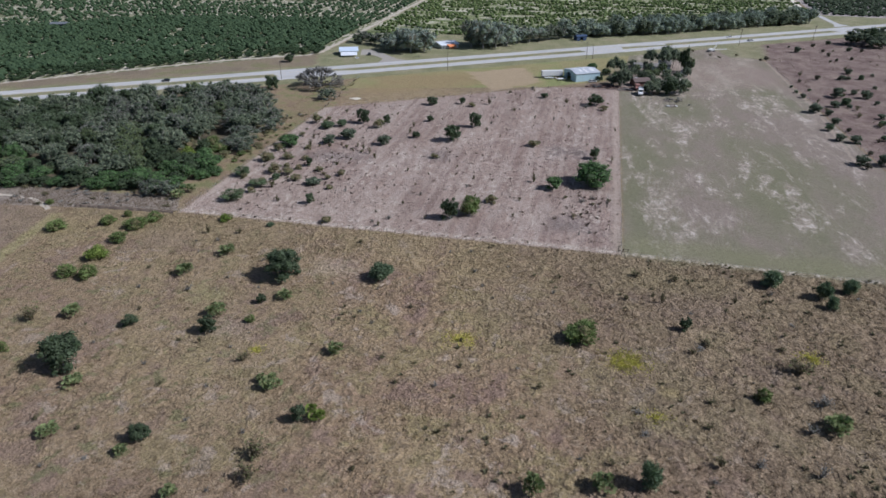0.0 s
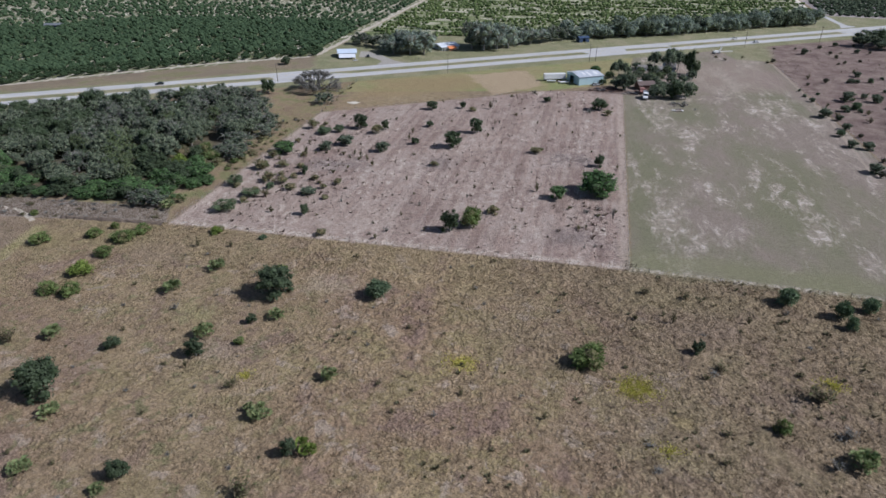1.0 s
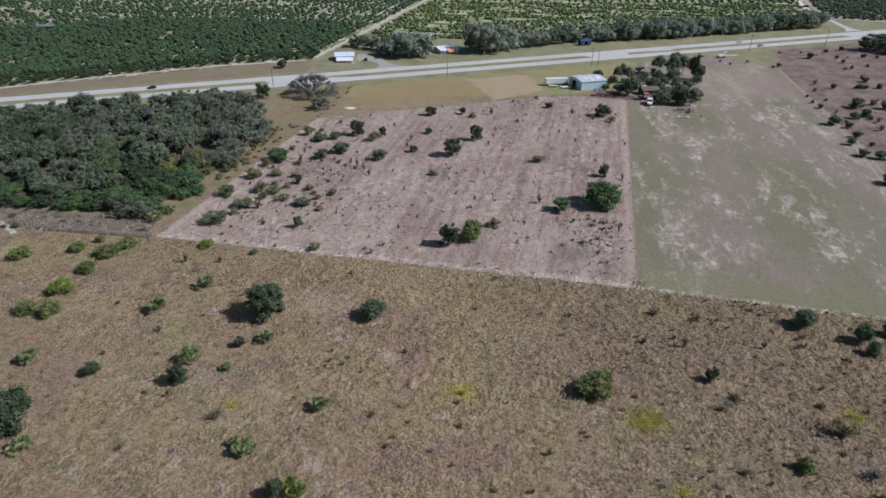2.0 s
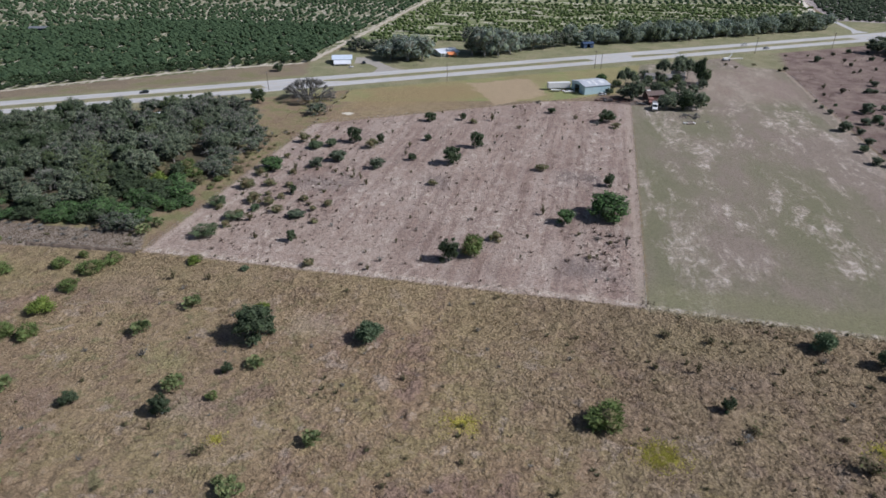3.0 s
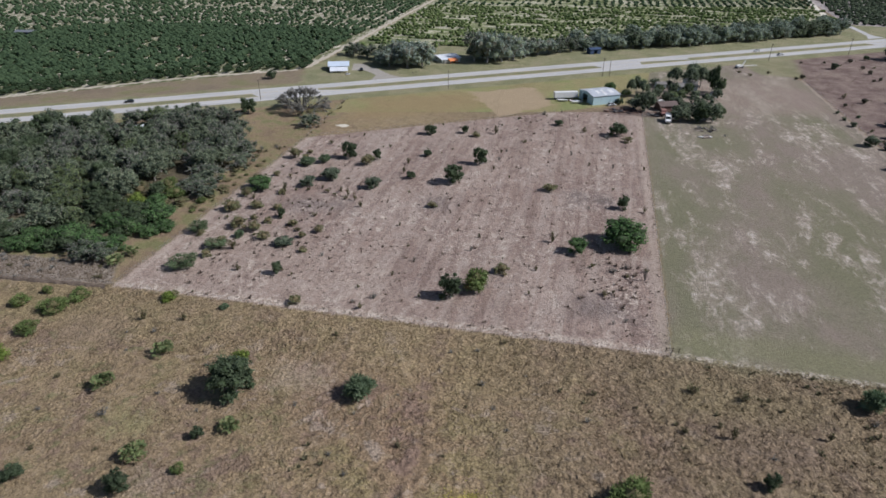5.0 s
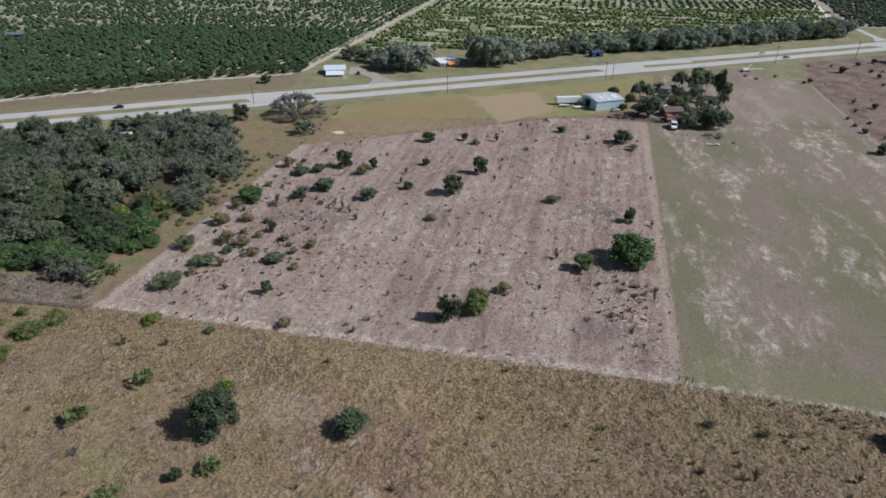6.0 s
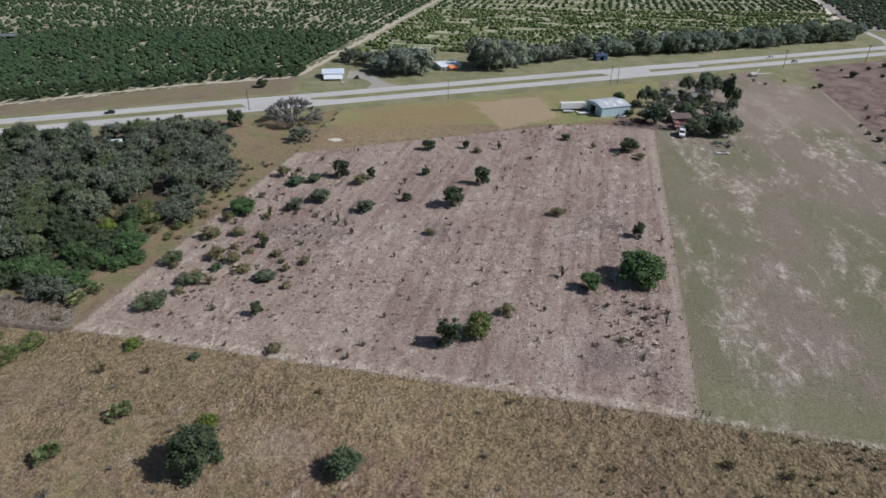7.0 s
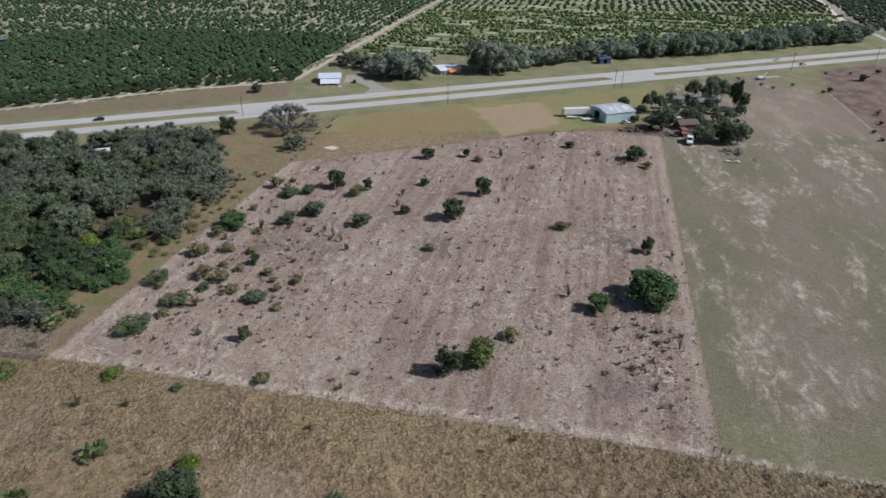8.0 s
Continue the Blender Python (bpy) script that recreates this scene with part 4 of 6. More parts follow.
rng = random.Random(21)
WOOD = [(-116, 210), (-112, 232), (-100, 250), (-84, 262), (-83, 280), (-98, 326), (-122, 330), (-152, 316), (-190, 298), (-265, 264), (-280, 214), (-165, 213)]
CLEARING = [(-139, 300), (-131, 300), (-130, 308), (-139, 308)]
for x, y in spaced(215, WOOD, 5.6, rng):
    if inside(x, y, CLEARING):
        continue
    south = y < 238
    w = rng.uniform(8.0, 13.5)
    low = 0.78 if y > 315 else 1.0
    if south and rng.random() < 0.85:
        plant(rng.choice(DARK_OAKS + LUSH_TREES + WOOD_OAKS + OLIVE_TREES), x, y, w * rng.uniform(0.6, 0.85), rng.uniform(6.0, 10.0), "dark green oak in a dense wood", "tree", "trees of the wood", rng)
    else:
        plant(rng.choice(TWIGGY_OAKS * 2 + WOOD_OAKS if x > -108 and rng.random() < 0.7 else WOOD_OAKS + DARK_OAKS if x < -155 else WOOD_OAKS * 2 + DARK_OAKS[:1] + TWIGGY_OAKS * 2 + OLIVE_TREES), x, y, w * low, low * rng.uniform(8.0, 12.0), "grey-green live oak hung with moss in a dense wood", "tree", "trees of the wood", rng)
# lower, greener growth along the wood's southern and eastern rim
for x, y, w, h in ((-92, 221, 12, 5.5), (-99, 224, 11, 6), (-104, 216, 10, 6.5), (-112, 208, 11, 6), (-122, 207, 10, 6), (-133, 208, 11, 6.5), (-146, 209, 11, 6), (-158, 209, 10, 6), (-170, 209, 11, 6), (-182, 208, 11, 6), (-97, 202, 9, 6), (-104, 205, 10, 6.5), (-88, 216, 8, 4.5), (-91, 211, 8, 4.5), (-96, 214, 9, 5), (-97, 230, 9, 5.5), (-107, 226, 10, 6.5), (-115, 217, 10, 6.5), (-110, 221, 9, 6)):
    plant(rng.choice(LUSH_TREES * 2 + DARK_OAKS[:2]), x + rng.uniform(-1.5, 1.5), y + rng.uniform(-1.5, 1.5), w * rng.uniform(0.75, 1.0), h * rng.uniform(0.85, 1.4), "lush green bushy tree at the edge of a wood", "tree", "trees of the wood", rng)
for x, y in spaced(34, [(-150, 205), (-97, 204), (-89, 220), (-98, 240), (-120, 236), (-150, 224)], 3.2, rng):
    w = rng.uniform(4.0, 6.5)
    plant(rng.choice(LUSH_TREES + DARK_OAKS + OLIVE_TREES), x, y, w, w * rng.uniform(0.7, 1.05), "bushy undergrowth tree at the edge of a wood", "tree", "trees of the wood", rng)
for i in range(22):
    x = -99 - i * 4.6 + rng.uniform(-1.2, 1.2)
    plant(rng.choice(LUSH_TREES + DARK_OAKS + LUSH_TREES + WOOD_OAKS[:1]), x, 202.8 + (-99 - x) * 0.035 + rng.uniform(-1.5, 1.5), rng.uniform(5.5, 8.5), rng.uniform(3.2, 5.5), "dense green bushy tree at the edge of a wood", "tree", "trees of the wood", rng)
for x, y, w, h in ((-84, 240, 10, 6), (-87, 252, 14, 7), (-79, 268, 11, 6), (-80, 279, 10, 7), (-90, 245, 9, 5), (-97, 197, 8, 5.5), (-103, 198, 9, 5.5)):
    plant(rng.choice(TWIGGY_OAKS), x, y, w, h, "grey-green scrub oak at the edge of a wood", "tree", "trees of the wood", rng)
for x, y, w, h in ((-92.5, 195, 6, 4.5), (-90, 199, 5, 4)):
    ob = new("cabbage_palm", palmetto_mesh("cabbage_palm", 7, 11, int(x * 7) % 97, PALM_LEAF))
    ob.matrix_basis = pose(x, y, 0) @ Matrix.Diagonal((w, w, h, 1))
    tagged(ob, "pale green fan palm at the edge of a wood", "palm")
plant(LIME_BUSHES[0], -102, 231.5, 5.5, 6, "yellow-green small tree in a clearing", "tree", "trees of the wood", rng)
for x, y, w, h in ((-106, 241, 9, 5.5), (-98, 246, 8, 5), (-93, 240, 7, 4), (-89, 234, 6, 3), (-96, 226, 7, 4), (-108, 237, 8, 4), (-112, 243, 8, 4.5), (-100, 240, 6, 2.5), (-83, 236, 4, 2), (-79, 247, 5, 1.8), (-94, 233, 5, 2.5), (-104, 226, 5, 2.5)):
    plant(rng.choice(OLIVE_BUSHES + GREEN_BUSHES), x, y, w, h, "low olive bush at the edge of a wood", "bush", "undergrowth of the wood", rng)
for x, y in spaced(26, [(-86, 226), (-79, 230), (-70, 268), (-72, 285), (-80, 290), (-84, 262)], 2.6, rng):
    w = rng.uniform(1.6, 3.8)
    plant(rng.choice(OLIVE_BUSHES + GREEN_BUSHES[:1]), x, y, w, w * rng.uniform(0.3, 0.55), "low olive bush in grass beside a wood", "bush", "undergrowth of the wood", rng)
plant(DARK_OAKS[0], -95.6, 334.5, 9, 9, "dark green tree standing beside the highway", "tree", "", rng)


# ---- big bare oak by the highway ----
def bare_oak(x, y, w, h):
    r = random.Random(33)
    wood = Shape()

    def grow(p, d, length, radius, level):
        q = p + d * length
        m = p.lerp(q, 0.5) + Vector([r.uniform(-0.08, 0.08) * length for _ in range(3)])
        wood.tube([p, m, q], [radius, radius * 0.82, radius * 0.62], 6 if level < 3 else 4)
        if level == 6:
            return
        for _ in range(3):
            e = (d + Vector((r.uniform(-0.62, 0.62), r.uniform(-0.62, 0.62), r.uniform(-0.35, 0.45)))).normalized()
            grow(q, e, length * r.uniform(0.66, 0.86), max(radius * 0.64, 0.11), level + 1)

    for i in range(17):
        a, up = i * 2.3999 + 0.3, 0.08 + 1.65 * ((i * 0.618) % 1)
        grow(Vector((math.cos(a) * 0.4, math.sin(a) * 0.4, 0.8)), Vector((math.cos(a), math.sin(a), up)).normalized(), h * 0.24, 0.36, 2)
    bole = Shape()
    bole.tube([(0, 0, -0.1), (0, 0, 0.7), (0, 0, 1.6)], [1.1, 0.8, 0.6], 8)
    ob = thing("oak_tree", pose(x, y, 0) @ Matrix.Diagonal((w / 18, w / 18, 1, 1)), "large grey leafless oak with spreading limbs beside the highway", "tree")
    part("trunk", bole, BARK, ob)
    part("crown", wood, TWIG, ob, "bare grey branching crown")


bare_oak(-71.5, 341.5, 24.5, 12.5)
for x, y, w, h in ((-62.8, 316.5, 9, 5.4),):
    plant(TWIGGY_OAKS[1], x, y, w * 1.15, h * 1.2, "grey-green scrub oak on dry grass by the highway", "tree", "", rng)
plant(ROUND_OAKS[0], -101.4, 399.4, 7.5, 5, "dark round tree at the edge of a citrus grove", "tree", "", rng)

# ---- tree belt north of the highway ----
for x, y, w, h in ((-64, 462, 14, 9), (-54, 455, 13, 9), (-44, 438, 12, 9), (-38, 432, 14, 12), (-27, 430, 19, 18), (-18, 434, 17, 17), (-32, 440, 18, 18), (-22, 442, 18, 17), (-46, 450, 14, 10),
                   (14, 450, 18, 20), (22, 446, 19, 22), (31, 449, 20, 21), (39, 455, 17, 17), (20, 458, 18, 18), (30, 462, 17, 17), (47, 464, 13, 12), (56, 468, 14, 13), (64, 473, 15, 12), (50, 475, 14, 12), (72, 478, 14, 12), (80, 482, 13, 11)):
    plant(rng.choice(BELT_OAKS + TWIGGY_OAKS[:1]), x, y, w, h, "tall grey-green live oak in a roadside tree belt", "tree", "roadside tree belt", rng)
BELT = [(84, 488), (103, 486), (150, 500), (200, 516), (260, 541), (303, 559), (298, 578), (240, 556), (170, 528), (110, 508), (85, 499)]


def joined(name, rows, label, category):
    """Many plants, each (kind, pose), as one mesh."""
    verts, faces, which, mats = [], [], [], []
    for kind, m in rows:
        for me in kind[1:]:
            n = len(verts)
            verts += [tuple(m @ q.co) for q in me.vertices]
            slots = []
            for q in me.materials:
                if q not in mats:
                    mats.append(q)
                slots.append(mats.index(q))
            for q in me.polygons:
                faces.append(tuple(n + v for v in q.vertices))
                which.append(slots[q.material_index])
    me = bpy.data.meshes.new(name)
    me.from_pydata(verts, [], faces)
    for q in mats:
        me.materials.append(q)
    me.polygons.foreach_set("material_index", which)
    return tagged(new(name, me), label, category, "", "stuff")


far_trees = []
for x, y in spaced(105, BELT, 5.0, rng):
    w, h = rng.uniform(9, 15), rng.uniform(8, 16)
    far_trees.append((rng.choice(BELT_OAKS + WOOD_OAKS[:2]), pose(x, y, 0, 0, 0, rng.uniform(0, 360)) @ Matrix.Diagonal((w, w, h, 1))))
joined("tree_belt", far_trees, "dense belt of grey-green live oaks along the highway", "trees")

# ---- trees of the homestead east of the barn ----
for x, y, w, h, k in ((94.2, 347.5, 8.5, 12.5, 3), (90.5, 351.5, 8.5, 6.5, 3), (97.5, 355, 6, 6, 1), (106.4, 331.5, 9.5, 8.5, 1), (115.5, 331, 9, 10.5, 3), (121.5, 332, 9.5, 12, 1), (110.5, 336, 7, 7, 3), (125, 336, 7, 8, 3),
                      (130, 391, 9.5, 13, 4), (136, 392, 9.5, 13, 4), (133, 397, 10, 14, 4), (123, 396, 8.5, 12, 4), (139.4, 383, 7.5, 17, 3), (140.5, 377, 7, 12, 3), (138, 371, 6, 7, 3), (94, 375, 5, 10, 4), (97.5, 378, 5, 11, 4), (100, 374, 5.5, 10, 4),
                      (91, 373, 6, 5, 3), (85.5, 386, 6.5, 5, 2), (113, 397, 7, 4.5, 3), (120, 395, 5.5, 4, 3), (114, 370, 8, 5, 5), (119.5, 371.5, 8, 5.5, 5), (84.7, 358.5, 4.8, 3.8, 3), (112.5, 357, 6, 6, 3), (101.5, 363, 7, 7, 1), (95, 362, 6, 6, 3), (127, 373, 6, 5, 1), (131, 366, 6, 5, 3), (124, 352, 7, 6, 1), (129, 345, 6, 6, 3),
                      (113, 344, 7, 7, 1), (107.5, 341.5, 5.5, 6, 1), (118, 342, 8, 8, 3), (109, 362, 6, 7, 3), (113, 353, 6, 5, 1), (123, 361, 6, 6, 3), (107, 373, 6, 6, 1), (126, 381, 7, 7, 3), (111, 381, 6, 6, 3), (119, 383, 6, 6, 1), (104, 381, 5, 6, 1)):
    plant(rng.choice((BELT_OAKS, WOOD_OAKS, LUSH_TREES, WOOD_OAKS + OLIVE_TREES + DARK_OAKS[:1], TALL_OAKS, OLIVE_TREES)[k]), x, y, w, h, "tall oak with a high crown behind a homestead" if k == 4 else "leafy oak shading a cluttered homestead yard", "tree", "homestead trees", rng)
for x, y, w, h in ((290, 469, 17, 13), (300, 472, 17, 14), (311, 478, 16, 13), (304, 460, 14, 11), (318, 468, 14, 12), (296, 459, 13, 9)):
    plant(rng.choice(WOOD_OAKS + DARK_OAKS[:1]), x, y, w, h, "dark oak in a clump beside the highway", "tree", "", rng)

# ---- shrubs, each as x, y, width, height ----
EVERGREENS = [
    (-43.7, 144.7, 10.1, 9.2), (-83.6, 106.3, 9.4, 8.8), (-18.1, 144, 6.7, 4.9), (-56.1, 119.4, 4.5, 4.9), (-76, 121.8, 3.8, 3.1),
    (31.7, 118.7, 7.7, 4.9), (36, 76.4, 4, 6), (86.5, 143.1, 5.5, 5), (97.2, 137.4, 4.4, 5), (105.6, 139.9, 4.2, 4.4),
    (97.2, 132.6, 3.2, 3.7), (57.1, 122.8, 3, 3.6), (-57.6, 85.5, 4.2, 4.2), (-28.8, 91.2, 2.9, 4.4), (-47.1, 132, 2.6, 2.9),
]
LEAFY_BUSHES = [
    (-120.9, 170.7, 6.6, 3), (-99.4, 153.3, 6.4, 3.7), (-103.2, 144, 5.8, 3.2), (-97.2, 143.3, 5.5, 3.6), (-106.7, 174.8, 5, 2.8),
    (-96.9, 172.6, 7, 3.3), (-93.5, 178.3, 5.7, 2.6), (-98.3, 163.8, 6, 2.7), (-70.9, 178, 3.9, 2.2), (-47.6, 124, 2.7, 1.8),
    (-100.3, 111.1, 2.8, 3.1), (65.4, 98.8, 3.5, 3), (-102.9, 180, 2.5, 2.4), (-133.2, 188.8, 3, 1.7),
]
PALMETTOS = [
    (-56.8, 127, 4.8, 3.4), (27.6, 75.8, 4, 3.7), (15.3, 74.8, 3.9, 4.7), (76.2, 90.8, 5.4, 3.8), (-60, 82.4, 2.7, 2.1),
    (-25.4, 92.4, 4.3, 3.1), (-36.8, 100.7, 4.3, 3), (-39.4, 102.6, 2.2, 2), (-24.9, 112.4, 3.6, 3.1), (-78.4, 100.6, 3.8, 2.7),
    (-76.1, 86.8, 3.9, 2.7), (-92.3, 125.7, 4.4, 3.4), (-41.7, 134.2, 3.8, 2.7), (-72.2, 145.9, 4.6, 3.5), (-63.5, 156.7, 4.5, 3.3),
    (-47.3, 73, 2.9, 2.4),
]
DRY_SCRUB = [
    (-101, 123.8, 5.8, 4.4), (-68, 137.5, 3.5, 2.1), (-56.8, 115.1, 1.3, 2.6), (-63.8, 169.3, 2.4, 2.3), (-73.4, 169.3, 2.1, 3.5),
    (54.9, 134, 2, 3.7), (73.4, 134.3, 1.7, 2.7), (50.2, 81.3, 2.9, 2.6), (57.3, 81.2, 3.5, 2.4), (67.4, 79, 3.6, 3.1),
    (77.1, 107.5, 7.4, 3.6), (60.2, 117.1, 4, 1.8), (51.5, 147.4, 3.7, 1.9), (61.5, 144.8, 3.1, 2.3), (77.4, 97.4, 3.9, 2.9),
    (-45.3, 109.3, 3.8, 2.3), (19.7, 101.3, 1.7, 1.8), (55.8, 113.7, 2.3, 1.7), (30.7, 81.2, 1.9, 1.5), (70.8, 89.8, 3.7, 2.5),
    (54.6, 97.8, 2.6, 1.2), (51.5, 90.6, 2.2, 1.2), (-34.7, 82.3, 6.2, 4), (-34.8, 77, 5, 3.7),
]
FIELD_OAKS = [
    (-39.6, 278.5, 6.3, 7.4), (-28.5, 276.8, 3.5, 5.1), (1.1, 255.6, 7.6, 7.8), (11.4, 274.4, 5.9, 7.3), (57.6, 236.2, 4.3, 5),
    (0.5, 181.2, 6.1, 7.4), (-53.7, 225.5, 2.8, 3.8), (-66.4, 247.8, 8.7, 5.3), (6.3, 310.7, 3.1, 4), (-9, 282, 3.6, 3),
    (72.2, 310.3, 8.1, 6.3), (-46.7, 191.5, 3.1, 4.1), (-8.8, 308.4, 5.8, 4.6), (-14.4, 259, 3.7, 3.1), (48.9, 323.3, 4.2, 3),
]
FIELD_BUSHES = [
    (-76.3, 215.4, 6.8, 4.3), (-68.3, 205.6, 7.1, 3.2), (-73.3, 194.5, 9.2, 4.2), (-64.9, 218.2, 6, 5.2), (-59.8, 216.6, 5.1, 3.6),
    (-49, 207.6, 6.8, 3.4), (-60.8, 278, 5.9, 5.2), (-54.6, 270.8, 6.9, 3.7), (-48.5, 273.4, 5.4, 3.9), (-50.5, 250.9, 7, 4.9),
    (-43.3, 257.4, 8, 5.7), (-27.4, 250.1, 7, 5.6), (10.9, 306.3, 4.8, 2.7), (-38.7, 177.5, 4.3, 2.9), (-63.2, 212.1, 3.5, 2.8),
    (-31.8, 272, 6.6, 5), (-70.3, 179.6, 3.6, 1.9), (-55.6, 174.7, 2.8, 1.4),
]
FIELD_SCRUB = [
    (-69.3, 241.7, 5, 4.1), (-63.4, 232.5, 5.5, 3.5), (-71.1, 230.1, 7, 5.4), (-55.6, 211.2, 4.9, 3.2), (-62.7, 204.6, 3.1, 3.7),
    (-57.5, 245.8, 2.7, 4.2), (-37.7, 245.4, 1.2, 2.9), (-34.9, 242.1, 1.5, 4), (-32.2, 239.2, 1.8, 3.1), (-29.4, 234.1, 2, 2.7),
    (-49.5, 294.6, 2.9, 1.9), (19.5, 310.2, 3.1, 4.4), (-17.4, 263.9, 1.7, 3.1), (-16.2, 273.4, 2.1, 3.1), (-24.8, 291.3, 1.7, 1.8),
    (58.7, 313.9, 3.2, 2.6), (75, 301.9, 5.2, 3.6), (35, 250, 6.3, 3.4), (-5.7, 235.1, 4.3, 2.7), (14.6, 194.1, 5.3, 3.8),
    (30.8, 212, 2.6, 3.7), (-22, 175.7, 2.1, 1.9),
]
FIELD_TWIGS = [
    (53, 191.1, 1.6, 4.8), (-19.2, 180.3, 2.9, 2.1), (-36.2, 201.4, 1.9, 1.6), (-9.9, 199.5, 1.4, 1.7), (20.5, 287, 1.4, 2),
    (22.6, 288, 1.4, 1.8), (19.1, 278.9, 2.2, 1.9), (16.5, 268.6, 1.3, 2.3), (31.2, 299.4, 2.6, 2), (48.3, 285.1, 1.8, 2.2),
    (63.9, 233.5, 2, 2.3), (44.5, 338.9, 4.5, 2), (67.2, 305.2, 4, 2.4), (45.4, 195.1, 3.5, 1.6), (49.3, 197.3, 2.7, 1.4),
    (40.1, 198.1, 2.7, 1.2), (48.6, 192.5, 2.3, 1.1), (54.7, 195.3, 2.1, 1.5), (40.6, 183.8, 3, 1.3), (43.3, 171.7, 1.6, 1.4),
    (31.5, 330.9, 2.9, 1.7), (-46.3, 216.6, 2.7, 1.6),
]
EAST_BUSHES = [
    (255, 460, 4), (235, 441, 6), (253, 442, 3.1), (270, 468, 4.9), (273, 446, 4.8), (280, 443, 3.2), (283, 468, 2.5), (260, 419, 3), (247, 413, 2.9), (242, 411, 2.6),
    (250, 429, 3.8), (211, 366, 3.9), (198, 360, 2.5), (204, 417, 3.6), (222, 456, 2.3), (237, 457, 2.4), (199, 414, 2.8), (202.6, 329, 8.3), (217, 327.7, 7.3), (214.6, 335, 4.3),
    (177.1, 301.6, 7.4), (181.7, 297, 4.3), (178.3, 273, 2.8), (167.5, 260.5, 5.8), (173, 258, 5.8), (160.6, 232, 7.1), (161, 228, 3.5), (169.6, 232, 7.2), (171, 243.6, 2.8),
]
PALE_EAST = [
    (236.8, 381, 6), (225.5, 367, 5.3), (229.3, 367, 4), (237, 367.5, 4), (192.4, 311.6, 5.7), (199.5, 315, 5.8), (199, 310, 3.4), (178, 284, 5.2), (170.3, 274.4, 5),
    (184.6, 328, 4.1), (185.5, 337.5, 3), (187.8, 348, 2.4), (194.5, 341.6, 2.4), (233, 347, 3.2), (216, 316, 3.5), (247.6, 374.5, 2.8), (204, 292, 4.4), (198, 281, 4.3), (187, 261, 4),
]


PALMS = [palmetto_mesh("saw_palmetto", 13, 10, 200 + i, PALM_LEAF) for i in range(4)]
LIME_PALM = palmetto_mesh("saw_palmetto", 9, 9, 210, LIME_LEAF)
SCRUBS = [scrub_mesh("dry_shrub", 16, 300, 220 + i, DRY_LEAF) for i in range(3)]
GREY_SCRUBS = [scrub_mesh("dry_shrub", 26, 70, 230 + i, TWIG) for i in range(3)]
rng = random.Random(45)


def lone(name, mesh, x, y, w, h, label, category, group=""):
    ob = new(name, mesh)
    ob.matrix_basis = pose(x, y, 0, 0, 0, rng.uniform(0, 360)) @ Matrix.Diagonal((w, w, h, 1))
    return tagged(ob, label, category, group)


for i, (x, y, w, h) in enumerate(EVERGREENS):
    if i == 5:
        plant(GREEN_BUSHES[2], x, y, w * 1.1, h * 1.1, "large soft green bush in rough dry pasture", "bush", "pasture bushes", rng)
        continue
    blue = i in (2, 6, 7, 8, 9, 10)
    plant(rng.choice(BLUE_BUSHES if blue else ROUND_OAKS), x, y, w * 1.1, h * 1.06, "dense blue-green bush in rough dry pasture" if blue else "dense dark evergreen tree in rough dry pasture",
          "bush" if blue else "tree", "pasture bushes", rng)
plant(LIME_BUSHES[1], -45.4, 154.4, 4.4, 3.4, "yellow-green bush behind a dark oak in pasture", "bush", "pasture bushes", rng)
for i, (x, y, w, h) in enumerate(LEAFY_BUSHES):
    plant(rng.choice(LIME_BUSHES if i in (1, 8) else GREEN_BUSHES), x, y, w, h * 1.15, "low leafy green bush in rough dry pasture", "bush", "pasture bushes", rng)
for i, (x, y, w, h) in enumerate(PALMETTOS):
    lone("saw_palmetto", LIME_PALM if i == 5 else rng.choice(PALMS), x, y, w * 1.15, h * 1.15, "spiky saw palmetto clump in dry grass", "palmetto", "palmettos")
for i, (x, y, w, h) in enumerate(DRY_SCRUB):
    grey = i in (1, 8, 9, 14, 19)
    lone("dry_shrub", rng.choice(GREY_SCRUBS if grey else SCRUBS), x, y, w * 1.1, h, "grey leafless shrub in rough pasture" if grey else "thin brown shrub in rough pasture", "shrub", "dry shrubs")
for i, (x, y, w, h) in enumerate(FIELD_OAKS):
    fresh = i == 7
    plant(rng.choice(LUSH_TREES if fresh else ROUND_OAKS), x, y, w * 1.1, h * 1.05, "low bright green tree at the edge of a mown field" if fresh else "dense dark young oak standing alone in a mown field", "tree", "field trees", rng)
plant(LUSH_TREES[0], 51.4, 211.3, 14.6, 10, "large bright green spreading tree in a mown field", "tree", "field trees", rng)
plant(LUSH_TREES[1], 37.2, 205.9, 6.3, 5.9, "bright green small tree in a mown field", "tree", "field trees", rng)
plant(GREEN_BUSHES[1], 7.3, 184.9, 7, 7.6, "olive green tree in a mown field", "tree", "field trees", rng)
for i, (x, y, w, h) in enumerate(FIELD_BUSHES):
    green = i in (0, 1, 2)
    plant(rng.choice(LUSH_BUSHES if green else GREY_BUSHES if i in (5, 9, 10, 11) else OLIVE_BUSHES * 2 + BLUE_BUSHES), x, y, w, h * 0.92, "spreading green bush growing in a mown field" if green else "feathery olive-grey bush growing in a mown field", "bush", "field bushes", rng)
for i, (x, y, w, h) in enumerate(FIELD_SCRUB):
    if w > 4:
        plant(rng.choice(OLIVE_BUSHES), x, y, w, h * 0.85, "feathery olive-brown bush growing in a mown field", "bush", "field bushes", rng)
    else:
        lone("dry_shrub", rng.choice(SCRUBS), x, y, w * 1.15, h, "thin brown-green shrub in a mown field", "shrub", "field shrubs")
